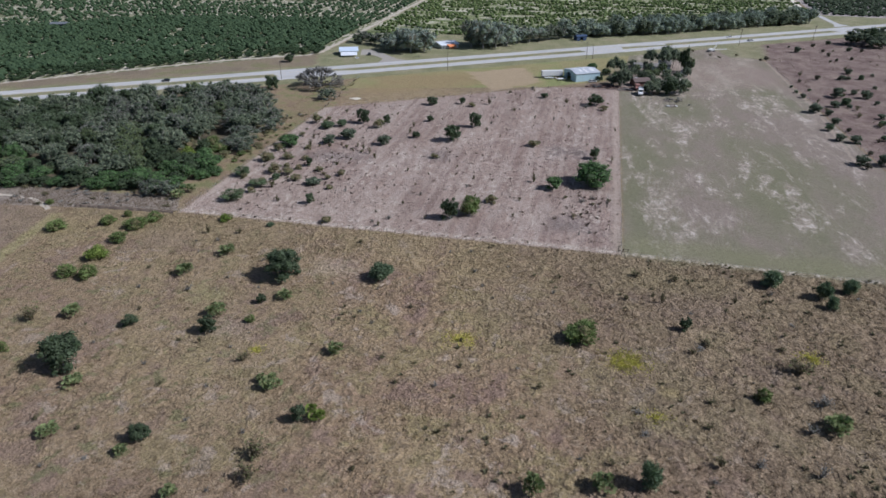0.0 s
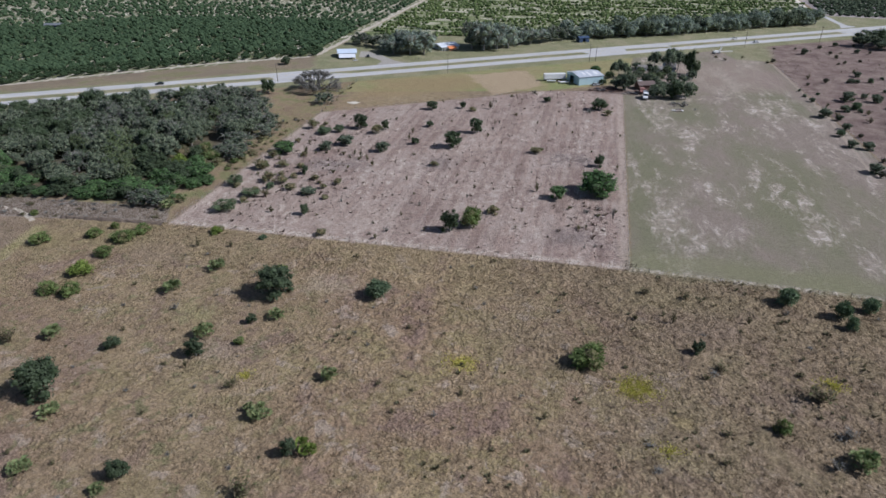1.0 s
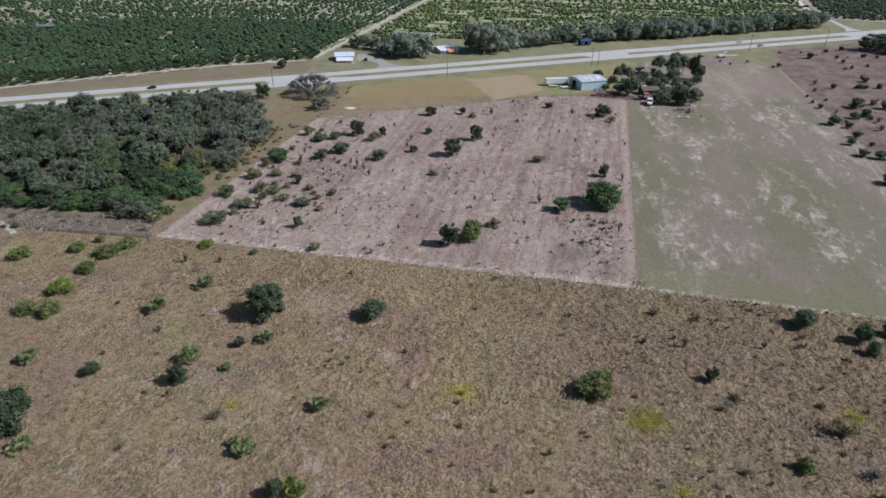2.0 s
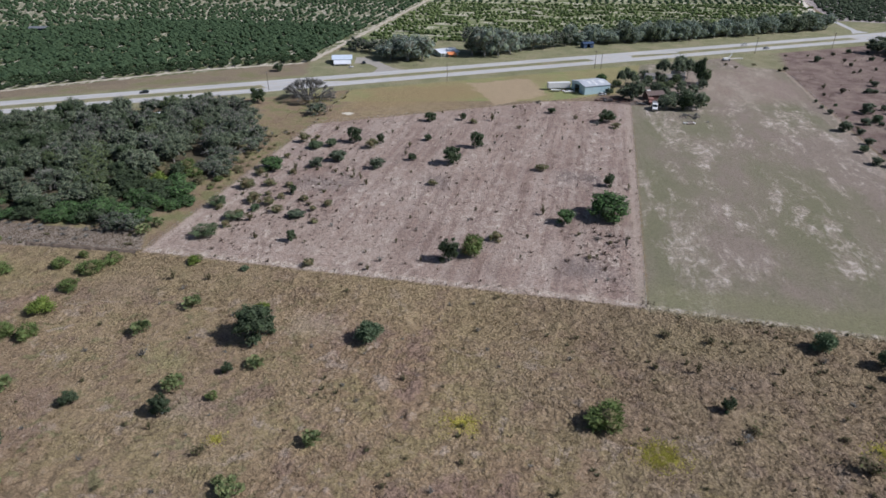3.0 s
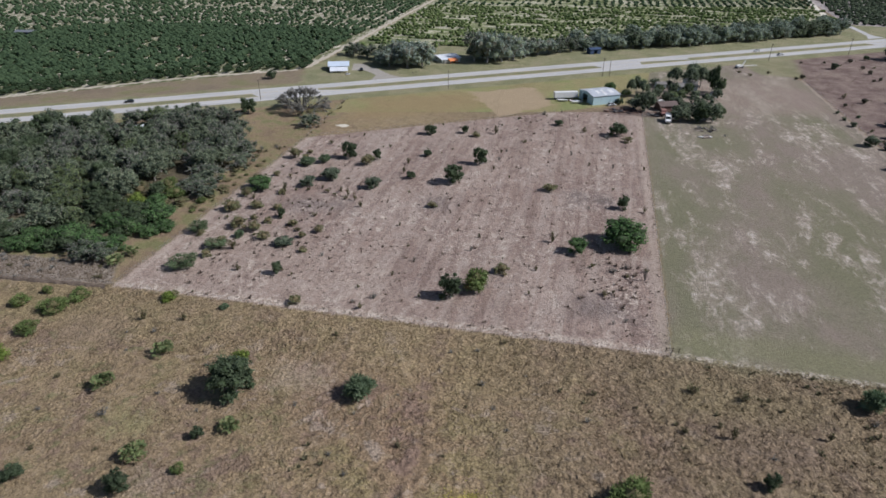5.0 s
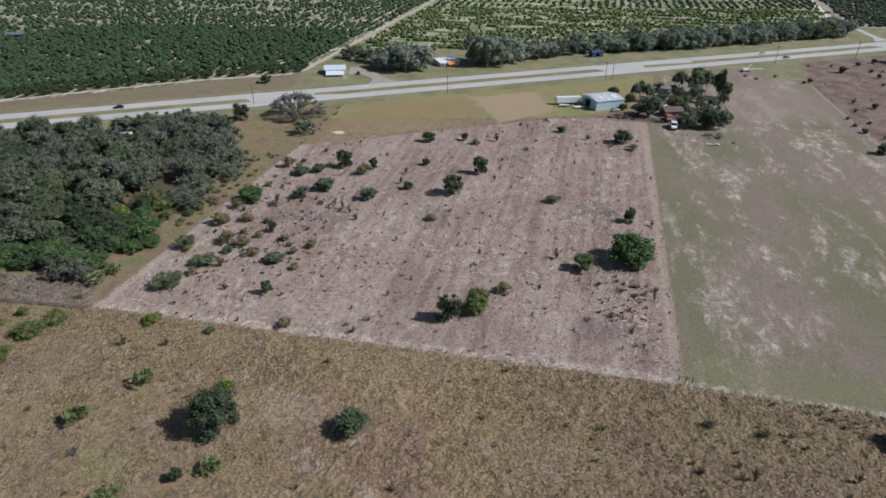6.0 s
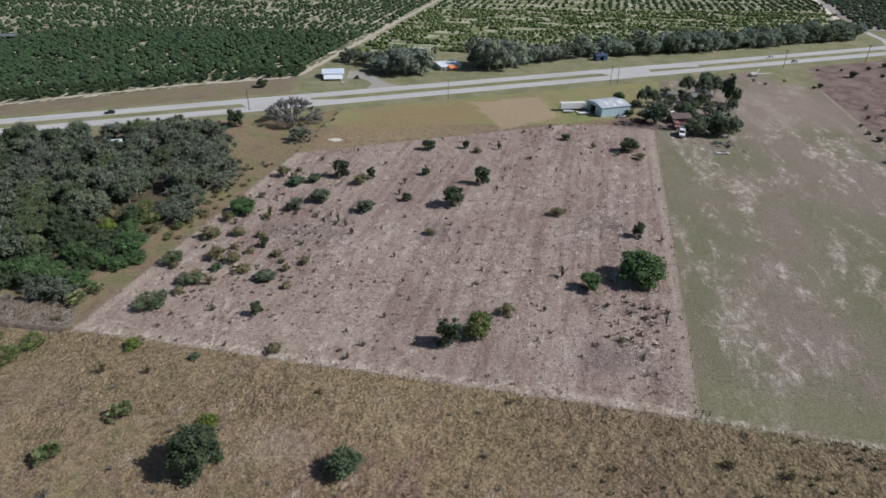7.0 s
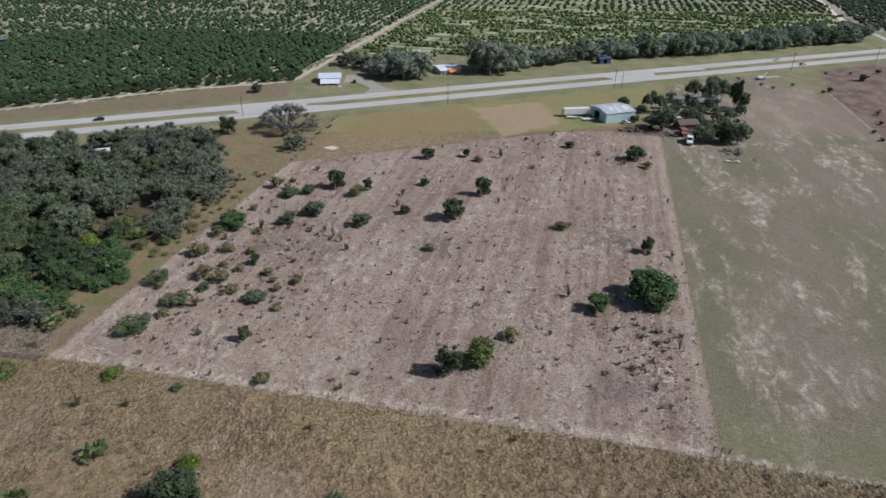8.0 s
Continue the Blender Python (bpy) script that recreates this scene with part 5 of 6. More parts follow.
for i, (x, y, w, h) in enumerate(FIELD_TWIGS):
    lone("dry_shrub", rng.choice(SCRUBS + GREY_SCRUBS), x, y, w * 1.1, h, "small brown shrub among mown stubble", "shrub", "field shrubs")
for x, y in spaced(34, [(-79, 192), (-44, 190), (-34, 246), (-58, 290), (-66, 284)], 3.4, rng):
    w = rng.uniform(1.2, 3.4)
    if w > 2.4:
        plant(rng.choice(OLIVE_BUSHES), x, y, w * 1.2, w * 0.8, "feathery olive-brown bush growing in a mown field", "bush", "field bushes", rng)
    else:
        lone("dry_shrub", rng.choice(SCRUBS), x, y, w * 1.2, w * rng.uniform(0.6, 0.9), "thin brown-green shrub in a mown field", "shrub", "field shrubs")
for x, y, w in ((58.4, 115.3, 3.0), (38.9, 94.6, 2.6), (15.8, 107.7, 1.4), (83.7, 124.9, 1.8), (76.7, 97.6, 4.0), (38.7, 88.6, 2.6), (66.1, 100.3, 1.6)):
    lone("fallen_branch", rng.choice(GREY_SCRUBS), x, y, w * 1.3, w * 0.3, "pale grey fallen branch in rough pasture", "branch", "fallen branches")
for x, y in spaced(70, FIELD, 6, rng):
    w = rng.uniform(0.7, 1.7)
    lone("dry_shrub", rng.choice(SCRUBS + GREY_SCRUBS[:1]), x, y, w, w * rng.uniform(0.7, 1.3), "tiny brown shrub among mown stubble", "shrub", "field shrubs")
for x, y in spaced(90, [(-75, 72), (75, 72), (125, 140), (51, 157), (-86, 182), (-115, 180)], 5, rng):
    w = rng.uniform(0.8, 2.0)
    lone("dry_shrub", rng.choice(SCRUBS + GREY_SCRUBS), x, y, w * 1.2, w * rng.uniform(0.5, 0.9), "low dark shrub in rough pasture", "shrub", "dry shrubs")
for x, y, w in EAST_BUSHES:
    plant(rng.choice(GREY_BUSHES * 2 + ROUND_OAKS[:1] if w > 4.2 else BROWN_BUSHES), x, y, w * 0.95, w * rng.uniform(0.7, 0.9), "dark green bush on brown scrub land" if w > 4.2 else "dark brown bush on brown scrub land", "bush", "scrub land bushes", rng)
for x, y, w in PALE_EAST:
    plant(rng.choice(GREY_BUSHES * 2 + BLUE_BUSHES), x, y, w * 0.95, w * rng.uniform(0.6, 0.8), "grey-green bush on brown scrub land", "bush", "scrub land bushes", rng)
for x, y in spaced(26, [(-150, 189), (-91, 185.5), (-93, 195), (-150, 204)], 2.6, rng):
    w = rng.uniform(1.4, 3.0)
    lone("dry_shrub", rng.choice(GREY_SCRUBS + SCRUBS[:1]), x, y, w * 1.5, w * 0.35, "grey leafless brush beside a ditch", "shrub", "ditch brush")
for x, y in spaced(14, [(-86, 280), (-68, 284), (-66, 290), (-86, 294)], 1.6, rng):
    lone("dry_shrub", rng.choice(SCRUBS + GREY_SCRUBS), x, y, rng.uniform(2, 4), rng.uniform(0.7, 1.4), "brown thicket shrub at the edge of a wood", "shrub", "thicket shrubs")
for i in range(13):
    lone("dry_shrub", rng.choice(SCRUBS), -61 + i * 0.72 + rng.uniform(-0.9, 0.9), 304 + i * 4.7 + rng.uniform(-2, 2), rng.uniform(0.8, 3.0), rng.uniform(0.5, 1.3), "brown shrub in a fence row beside a lawn", "shrub", "fence row shrubs")
for x, y in spaced(48, [(205, 415), (165, 240), (330, 300), (330, 480), (210, 445)], 5.5, rng):
    w = rng.uniform(1.2, 3.2)
    lone("dry_shrub", rng.choice(SCRUBS), x, y, w * 1.3, w, "small dark shrub on brown scrub land", "shrub", "scrub land bushes")

# ---- yellow weeds ----
weed_rng = np.random.default_rng(8)
for x, y, w, n in ((3.6, 118, 8.0, 700), (40.2, 110.5, 9.0, 2400), (-43.4, 112.8, 3.8, 380), (82, 112.5, 7.0, 520), (42.2, 93.5, 6.5, 220)):
    a, d = weed_rng.uniform(0, 6.283, n), np.abs(weed_rng.normal(0, w / 3.2, n))
    ob = tufts("yellow_weeds", x + d * np.cos(a), y + d * np.sin(a) * 0.75, weed_rng.uniform(0.18, 0.4, n), weed_rng.uniform(0.12, 0.30, n), 5, GOLD, int(w * 10), 0.9)
    tagged(ob, "patch of yellow flowering weeds in dry grass", "weeds", "yellow weed patches", "stuff")


# ---- grass ----
def grass_material(name, base, bright, dim):
    k = Mat(name)
    c = pasture_tone(k, k.pos()) if base is None else base
    r = k.island()
    c = k.mix(k.math("MULTIPLY", k.step(r, 0.55, 1.0), 0.6), c, bright)
    c = k.mix(k.math("MULTIPLY", k.step(r, 0.4, 0.0), 0.6), c, dim)
    thin = k.t.nodes.new("ShaderNodeBsdfTranslucent")
    k.put(thin.inputs["Color"], c)
    both = k.t.nodes.new("ShaderNodeMixShader")
    both.inputs[0].default_value = 0.42
    k.put(both.inputs[1], k.out.outputs[0])
    k.put(both.inputs[2], thin.outputs[0])
    k.put(k.t.nodes["Material Output"].inputs["Surface"], both.outputs[0])
    return k.done(c, 0.95)


BUNCH = grass_material("dry_bunch_grass", None, (0.50, 0.41, 0.255), (0.26, 0.205, 0.125))
STUBBLE = grass_material("mown_stubble", (0.27, 0.205, 0.165), (0.50, 0.43, 0.36), (0.13, 0.098, 0.08))
BRUSH = grass_material("grey_brush", (0.215, 0.170, 0.125), (0.30, 0.25, 0.19), (0.145, 0.12, 0.08))
GOLDEN = grass_material("golden_grass", (0.25, 0.205, 0.11), (0.285, 0.24, 0.13), (0.18, 0.165, 0.08))
WEEDY = grass_material("dark_weed_stems", (0.150, 0.145, 0.080), (0.28, 0.24, 0.15), (0.085, 0.082, 0.050))
DEAD = grass_material("dead_weed_stalks", (0.17, 0.13, 0.105), (0.27, 0.22, 0.16), (0.09, 0.07, 0.057))
grng = np.random.default_rng(5)


def scatter(n, outline):
    xs, ys = [p[0] for p in outline], [p[1] for p in outline]
    x, y = grng.uniform(min(xs), max(xs), n), grng.uniform(min(ys), max(ys), n)
    ok = np.ones(n, bool)
    for (ax, ay), (bx, by) in zip(outline, outline[1:] + outline[:1]):
        ok &= (bx - ax) * (y - ay) - (by - ay) * (x - ax) > 0
    return x[ok], y[ok]


ROUGH = [(-85, 58), (85, 58), (160, 136), (51, 159), (-88, 184), (-140, 188), (-180, 190)]
x, y = scatter(120000, ROUGH)
keep = 0.5 * fbm(x, y, 11.0, 3, 14) + x / 300 + np.clip((y - 140 + 0.18 * x) / 60, 0, 0.4) + grng.uniform(-0.9, 0.9, len(x)) > 0.0
x, y = x[keep], y[keep]
n = len(x)
s = grng.gamma(5.0, 0.072, n).clip(0.2, 0.7) * (1 + 0.25 * fbm(x, y, 8.0, 2, 16))
tagged(tufts("bunch_grass", x, y, 0.5 * s, s * 0.9, 6, BUNCH, 71, 1.0), "tussocks of dry tan bunch grass over rough pasture", "grass", "", "stuff")
x, y = scatter(5200, ROUGH)
keep = fbm(x, y, 9.0, 3, 24) + x / 85 + grng.uniform(-0.5, 0.5, len(x)) > 0.80
x, y = x[keep], y[keep]
n = len(x)
s = grng.gamma(3.0, 0.22, n).clip(0.3, 1.2)
tagged(tufts("weed_clumps", x, y, 0.6 * s, 0.75 * s, 16, WEEDY, 78, 0.9), "low dark clumps of weeds and dead stems over rough pasture", "weeds", "", "stuff")
spots = [grng.normal(size=(m, 2)) * (wx, wy) + (cx, cy) for cx, cy, wx, wy, m in ((-56, 212, 13, 16, 260), (46, 190, 5, 8, 110), (-52, 262, 12, 14, 150), (30, 320, 26, 9, 120), (-5, 215, 28, 22, 240))]
x, y = np.concatenate(spots).T
keep = np.array([inside(px, py, FIELD) for px, py in zip(x, y)])
x, y = x[keep], y[keep]
n = len(x)
s = grng.gamma(2.6, 0.24, n).clip(0.25, 1.5)
tagged(tufts("cut_brush", x, y, 0.5 * s, 0.75 * s, 10, DEAD, 79, 1.0), "dark heaps of cut brush on a mown field", "brush", "", "stuff")
x, y = scatter(26000, FIELD)
n = len(x)
s = grng.gamma(1.8, 0.20, n).clip(0.08, 0.9)
tagged(tufts("mown_stubble", x, y, s * 0.25, s, 3, STUBBLE, 72, 1.3), "scattered mulch and stubble on a mown field", "stubble", "", "stuff")
x, y = scatter(5200, FIELD)
n = len(x)
s = grng.gamma(2.0, 0.45, n).clip(0.3, 2.4)
tagged(tufts("dead_weeds", x, y, 0.22 * s, 0.30 * s, 6, DEAD, 76, 1.0), "small dark dead weed stalks on a mown field", "weeds", "", "stuff")
x, y = scatter(6000, [(-150, 189), (-90, 185.5), (-92, 194), (-150, 203)])
n = len(x)
s = grng.gamma(2.0, 0.07, n).clip(0.05, 0.3)
tagged(mounds("roadside_brush", x, y, s, s * 0.9, BRUSH, 73, 4), "low grey-brown brush along a ditch by the wood", "brush", "", "stuff")
x, y = scatter(9000, [(-124, 196), (-89, 187), (-62, 302), (-53, 366), (-100, 345), (-78, 285), (-80, 262)][1:4] + [(-86, 300)])
n = len(x)
s = grng.gamma(2.2, 0.05, n).clip(0.04, 0.22)
tagged(tufts("verge_grass", x, y, s * 1.4, s * 1.8, 5, GOLDEN, 77, 1.0), "tufts of golden dry grass beside a wood", "grass", "", "stuff")
x, y = scatter(5500, [(152, 139), (330, 110), (330, 500), (213, 462)])
n = len(x)
s = grng.gamma(3.0, 0.33, n)
tagged(tufts("scrub_grass", x, y, 0.25 * s, 0.45 * s, 6, BRUSH, 74, 1.0), "coarse brown grass on scrub land", "grass", "", "stuff")


# ---- citrus groves ----
FRONT = [(-250, 342), (-199, 373), (-147, 401), (-88, 425), (-85, 444), (-147, 421), (-199, 393), (-250, 363)]
CITRUS = [tree_kind("citrus_tree", CITRUS_LEAF, 190 + i, 8, 420, 0.05, 0.0, 0.32, (0.15, 0.26), 0.95, 0.3, 0.03) for i in range(4)]
crng = random.Random(77)
for i in range(-40, 80):
    for j in range(60, 140):
        cx = -math.sin(radians(77.4)) * 6.0 * i + math.cos(radians(77.4)) * 3.8 * j + crng.gauss(0, 0.4)
        cy = math.cos(radians(77.4)) * 6.0 * i + math.sin(radians(77.4)) * 3.8 * j + crng.gauss(0, 0.4)
        if inside(cx, cy, FRONT) and crng.random() > 0.08:
            w = crng.uniform(3.9, 5.3)
            plant(crng.choice(CITRUS), cx, cy, w, w * crng.uniform(0.7, 0.85), "rounded dark green citrus tree in a grove row", "citrus tree", "front rows of the grove", crng)


def grove(name, outline, row, gap, w, h, material, label, seed, missing=0.06, skip=0.0, turn=77.4, near=False, clump=(0.008, 0.045)):
    """Rows of rounded trees; every tree a lumpy crown of its own outline, set with loose sprays."""
    r = np.random.default_rng(seed)
    a = radians(turn)
    u, v = np.array((math.cos(a), math.sin(a))), np.array((-math.sin(a), math.cos(a)))
    o = np.array(outline)
    i0, i1 = int((o @ v).min() // row), int((o @ v).max() // row) + 1
    j0, j1 = int((o @ u).min() // gap), int((o @ u).max() // gap) + 1
    ii, jj = np.meshgrid(np.arange(i0, i1), np.arange(j0, j1))
    at = ii.ravel()[:, None] * row * v + jj.ravel()[:, None] * gap * u + r.normal(scale=0.3 if near else 0.8, size=(ii.size, 2))
    ok = np.array([inside(px, py, outline) for px, py in at]) & (np.abs(at[:, 0]) < 0.70 * at[:, 1] + 20)
    drift = np.array([noise.noise(Vector(((px * v[0] + py * v[1]) * clump[0], (px * u[0] + py * u[1]) * clump[1], seed))) for px, py in at])
    ok &= r.uniform(size=len(at)) > missing + skip * np.clip(drift * 3, 0, 1)
    ok &= ~np.array([inside(px, py, FRONT) for px, py in at])
    at = at[ok]
    n = len(at)
    ball, tri = (np.array(SMALL_V), np.array(SMALL_F)) if near else (np.array(BALL_V), np.array(BALL_F))
    size = r.uniform(0.80, 1.14, (n, 1, 1)) if near else r.uniform(0.62, 1.15, (n, 1, 1))
    pts = ball[None] * (1 + r.uniform(-0.32, 0.32, (n, len(ball), 1))) * np.array((w / 2, w / 2, h / 2)) * size
    pts[:, :, 2] += h * 0.45 * size[:, :, 0]
    pts[:, :, :2] += at[:, None, :]
    pts[:, :, 2] = np.maximum(pts[:, :, 2], 0.0)
    faces = (tri[None] + (np.arange(n) * len(ball))[:, None, None]).reshape(-1, 3)
    ob = new(name, quad_sheet(name, pts.reshape(-1, 3), faces, material))
    return tagged(ob, label, "citrus grove", "", "stuff"), n


_bm = bmesh.new()
bmesh.ops.create_icosphere(_bm, subdivisions=2, radius=1)
_bm.verts.ensure_lookup_table()
SMALL_V, SMALL_F = [tuple(q.co) for q in _bm.verts], [tuple(q.index for q in g.verts) for g in _bm.faces]
_bm.free()
grove("citrus_grove", [(-90, 427), (-62, 550), (-250, 560), (-420, 470), (-420, 260), (-300, 318), (-247, 345), (-199, 375), (-147, 403)], 6.4, 3.8, 4.4, 3.4, CITRUS_LEAF, "dense dark green citrus grove in straight rows", 1, 0.13, 0.15, near=True)
grove("citrus_grove", [(-62, 550), (-18, 735), (-6, 800), (-600, 800), (-600, 640), (-420, 470), (-250, 560)], 7.0, 4.4, 4.1, 3.0, CITRUS_LEAF, "thinner citrus grove with bare sand between trees", 2, 0.12, 0.5)
grove("citrus_grove", [(-68, 480), (60, 500), (86, 505), (330, 600), (352, 690), (-22, 676)], 8.8, 1.9, 3.1, 2.5, YOUNG_CITRUS, "bright green young citrus in broken hedged rows", 3, 0.08, 1.0, -12.6, clump=(0.11, 0.035))
grove("citrus_grove", [(-22, 682), (352, 694), (372, 760), (384, 810), (8, 810), (-12, 735)], 7.2, 3.4, 3.4, 2.4, CITRUS_LEAF, "dark green young citrus rows with pale sandy alleys", 5, 0.12, 0.6)
grove("citrus_grove", [(338, 606), (420, 582), (640, 720), (640, 830), (405, 830), (345, 645)], 7.0, 2.6, 3.9, 2.6, OAK_LEAF, "rows of small dark trees on bare sandy soil", 4, 0.1, turn=93)


# ---- fences ----
def fence(a, b, gap, label, seed):
    r = random.Random(seed)
    a, b = Vector((*a, 0)), Vector((*b, 0))
    n = max(1, round((b - a).length / gap))
    ob = thing("fence", Matrix.Translation(a), label, "fence", "wire fences")
    protos = []
    for i in range(4):
        s = Shape()
        hgt = r.uniform(1.25, 1.45)
        s.tube([(0, 0, -0.1), (r.uniform(-0.03, 0.03), 0, hgt * 0.6), (r.uniform(-0.05, 0.05), 0, hgt)], [0.045, 0.042, 0.038], 6)
        protos.append(s.mesh("post", WEATHERED))
    for i in range(n + 1):
        p = new("post", r.choice(protos))
        p.parent = ob
        p.matrix_basis = Matrix.Translation((b - a) * (i / n) + Vector((r.uniform(-0.06, 0.06), r.uniform(-0.06, 0.06), 0))) @ pose(0, 0, 0, r.uniform(-3, 3), r.uniform(-3, 3), r.uniform(0, 360))
    for z in (0.35, 0.75, 1.12):
        s = Shape()
        s.tube([(0, 0, z), tuple((b - a) * 0.5 + Vector((0, 0, z - 0.03))), tuple(b - a + Vector((0, 0, z)))], [0.012] * 3, 4)
        part("wire", s, STEEL, ob)


fence(FIELD[0], FIELD[1], 5.5, "wire fence on weathered posts along a mown field", 1)
fence(FIELD[1], FIELD[2], 5.5, "wire fence on weathered posts between field and pasture", 2)
fence(FIELD[0], FIELD[4], 5.5, "wire fence on weathered posts beside a wood", 3)
fence(FIELD[4], FIELD[3], 5.5, "wire fence on weathered posts between field and lawn", 4)
fence((51.1, 158.6), (150, 137), 4.6, "wire fence on weathered posts along a green pasture", 5)
fence((202, 412), (151, 139), 4.6, "wire fence on weathered posts beside brown scrub land", 6)
fence((-88.4, 184.1), (-128, 188.6), 4.6, "wire fence on weathered posts along a ditch", 7)
fence((-61.6, 303), (-52, 366), 4.6, "wire fence on weathered posts between lawn and dry grass", 8)


def corner_brace(x, y, turn):
    ob = thing("fence_gate", pose(x, y, 0, 0, 0, turn), "dark wooden gate posts and rails at a field corner", "gate")
    for px in (-1.4, 0, 1.4):
        s = Shape()
        s.tube([(px, 0, -0.1), (px, 0, 0.7), (px, 0, 1.35)], [0.09, 0.08, 0.075], 7)
        part("post", s, POLE_WOOD, ob)
    for z in (0.5, 1.05):
        s = Shape()
        s.tube([(-1.4, 0, z), (0, 0.02, z), (1.4, 0, z)], [0.05, 0.05, 0.045], 6)
        part("rail", s, POLE_WOOD, ob)


def ditch_bank(a, b, label):
    """A low crumbling bank of earth, its shade put into a dark colour."""
    r = random.Random(17)
    a, b = Vector((*a, 0)), Vector((*b, 0))
    side = Vector((-(b - a).y, (b - a).x, 0)).normalized()
    s = Shape()
    n = 40
    for i in range(n + 1):
        p = a.lerp(b, i / n) + side * r.uniform(-0.2, 0.2)
        for off, z in ((-0.9, -0.02), (-0.45, 0.45), (0.1, 0.62), (0.8, -0.02)):
            s.v.append(tuple(p + side * (off + r.uniform(-0.12, 0.12)) + Vector((0, 0, z * r.uniform(0.6, 1.25) if z > 0 else z))))
    s.f = [(i * 4 + j, i * 4 + j + 1, i * 4 + j + 5, i * 4 + j + 4) for i in range(n) for j in range(3)]
    tagged(new("ditch_bank", s.mesh("ditch_bank", soil("shaded_bank_earth", (0.10, 0.078, 0.06), (0.19, 0.15, 0.115)))), label, "bank", "", "structure")


ditch_bank((-124, 187.6), (-89.5, 183.6), "low earth bank coloured as if in shade beside a ditch")
corner_brace(51.2, 160.4, -10)


# ---- utility poles ----
def utility_pole(x, y, h, arm=True):
    ob = thing("utility_pole", pose(x, y, 0, 0, 0, math.degrees(ROAD_TURN) + 90), "brown wooden utility pole beside the highway", "pole", "utility poles")
    s = Shape()
    s.tube([(0, 0, -0.2), (0, 0, h * 0.5), (0, 0, h)], [0.15, 0.13, 0.105], 8)
    part("pole", s, POLE_WOOD, ob)
    if arm:
        s = Shape()
        s.box(-1.2, 0.12, h - 0.75, 1.2, 0.24, h - 0.6)
        part("crossarm", s, POLE_WOOD, ob)
        for px in (-1.05, -0.4, 0.4, 1.05):
            s = Shape()
            s.tube([(px, 0.18, h - 0.6), (px, 0.18, h - 0.5), (px, 0.18, h - 0.38)], [0.03, 0.06, 0.035], 6)
            part("insulator", s, CONCRETE, ob)


for x, y, h, arm in ((-1.8, 381.5, 10.5, False), (87.4, 414.6, 10.8, True), (91.5, 415.5, 9.2, False), (204.7, 463.1, 11, True), (267.6, 484.5, 10.8, True), (-96.1, 357.4, 10, True), (-205.1, 372.8, 8, False)):
    utility_pole(x, y, h, arm)


# ---- buildings ----
BARN_WALL = sheet_metal("pale_blue_sheet", (0.50, 0.66, 0.70))
BARN_ROOF = sheet_metal("weathered_roof_sheet", (0.52, 0.55, 0.58), rough=0.5)
BARN_PANEL = paint("white_roof_panel", (0.74, 0.75, 0.74), 0.5, dirt=0.15)
HOUSE_ROOF = sheet_metal("light_blue_roof_sheet", (0.66, 0.75, 0.84))
PALE_WALL = paint("pale_wall", (0.58, 0.63, 0.60), 0.8, dirt=0.2)
WHITE_ROOF = sheet_metal("white_roof_sheet", (0.82, 0.85, 0.87))
ORANGE = paint("orange_paint", (0.74, 0.27, 0.11), 0.7, dirt=0.2)
BROWN_ROOF = paint("brown_shingles", (0.17, 0.13, 0.115), 0.95, dirt=0.4)
GREY_SHINGLES = paint("pale_shingles", (0.25, 0.235, 0.22), 0.95, dirt=0.4)
BLUE_SHED = paint("dark_blue_paint", (0.055, 0.085, 0.15), 0.6, dirt=0.3)


def gable_roof(ob, w, d, eave, rise, over, material, thick=0.16):
    """Two roof slopes, ridge along local x."""
    for side in (-1, 1):
        s = Shape()
        y0, y1 = side * (d / 2 + over), 0.0
        z0, z1 = eave - over * rise / (d / 2), eave + rise
        a = [(-w / 2 - over, y0, z0), (w / 2 + over, y0, z0), (w / 2 + over, y1, z1), (-w / 2 - over, y1, z1)]
        top = [(x, y, z + thick) for x, y, z in a]
        s.poly(a)
        s.poly(top)
        for i in range(4):
            j = (i + 1) % 4
            s.poly([a[i], a[j], top[j], top[i]])
        part("roof", s, material, ob)


def walls(ob, w, d, eave, rise, material, holes=()):
    """Four walls 0.2 m thick. holes: (side, from, to, bottom, top) go right through."""
    t = 0.2
    for side, ln, m in (("s", w, pose(0, -d / 2, 0)), ("n", w, pose(0, d / 2, 0, 0, 0, 180)), ("w", d - 2 * t, pose(-w / 2, 0, 0, 0, 0, -90)), ("e", d - 2 * t, pose(w / 2, 0, 0, 0, 0, 90))):
        mine = sorted(h[1:] for h in holes if h[0] == side)
        s = Shape()
        x = -ln / 2
        for a, b, lo, hi in mine:
            s.box(x, 0, 0, a, t, eave)
            s.box(a, 0, hi, b, t, eave)
            if lo > 0:
                s.box(a, 0, 0, b, t, lo)
            x = b
        s.box(x, 0, 0, ln / 2, t, eave)
        if side in "we":
            s.prism([(-ln / 2, eave), (ln / 2, eave), (0, eave + rise * ln / d)], 0, t)
        part("wall", s, material, ob, at=m)
        for a, b, lo, hi in mine:
            if lo > 0:
                q = Shape()
                q.box(a + 0.05, 0.09, lo + 0.05, b - 0.05, 0.13, hi - 0.05)
                win = part("window", q, GLASS, ob, "dark window", at=m)
                q = Shape()
                for c in ((a, -0.03, lo, b, 0.08, lo + 0.07), (a, -0.03, hi - 0.07, b, 0.08, hi), (a, -0.03, lo, a + 0.07, 0.08, hi), (b - 0.07, -0.03, lo, b, 0.08, hi)):
                    q.box(*c)
                part("frame", q, WHITE_PAINT, win)


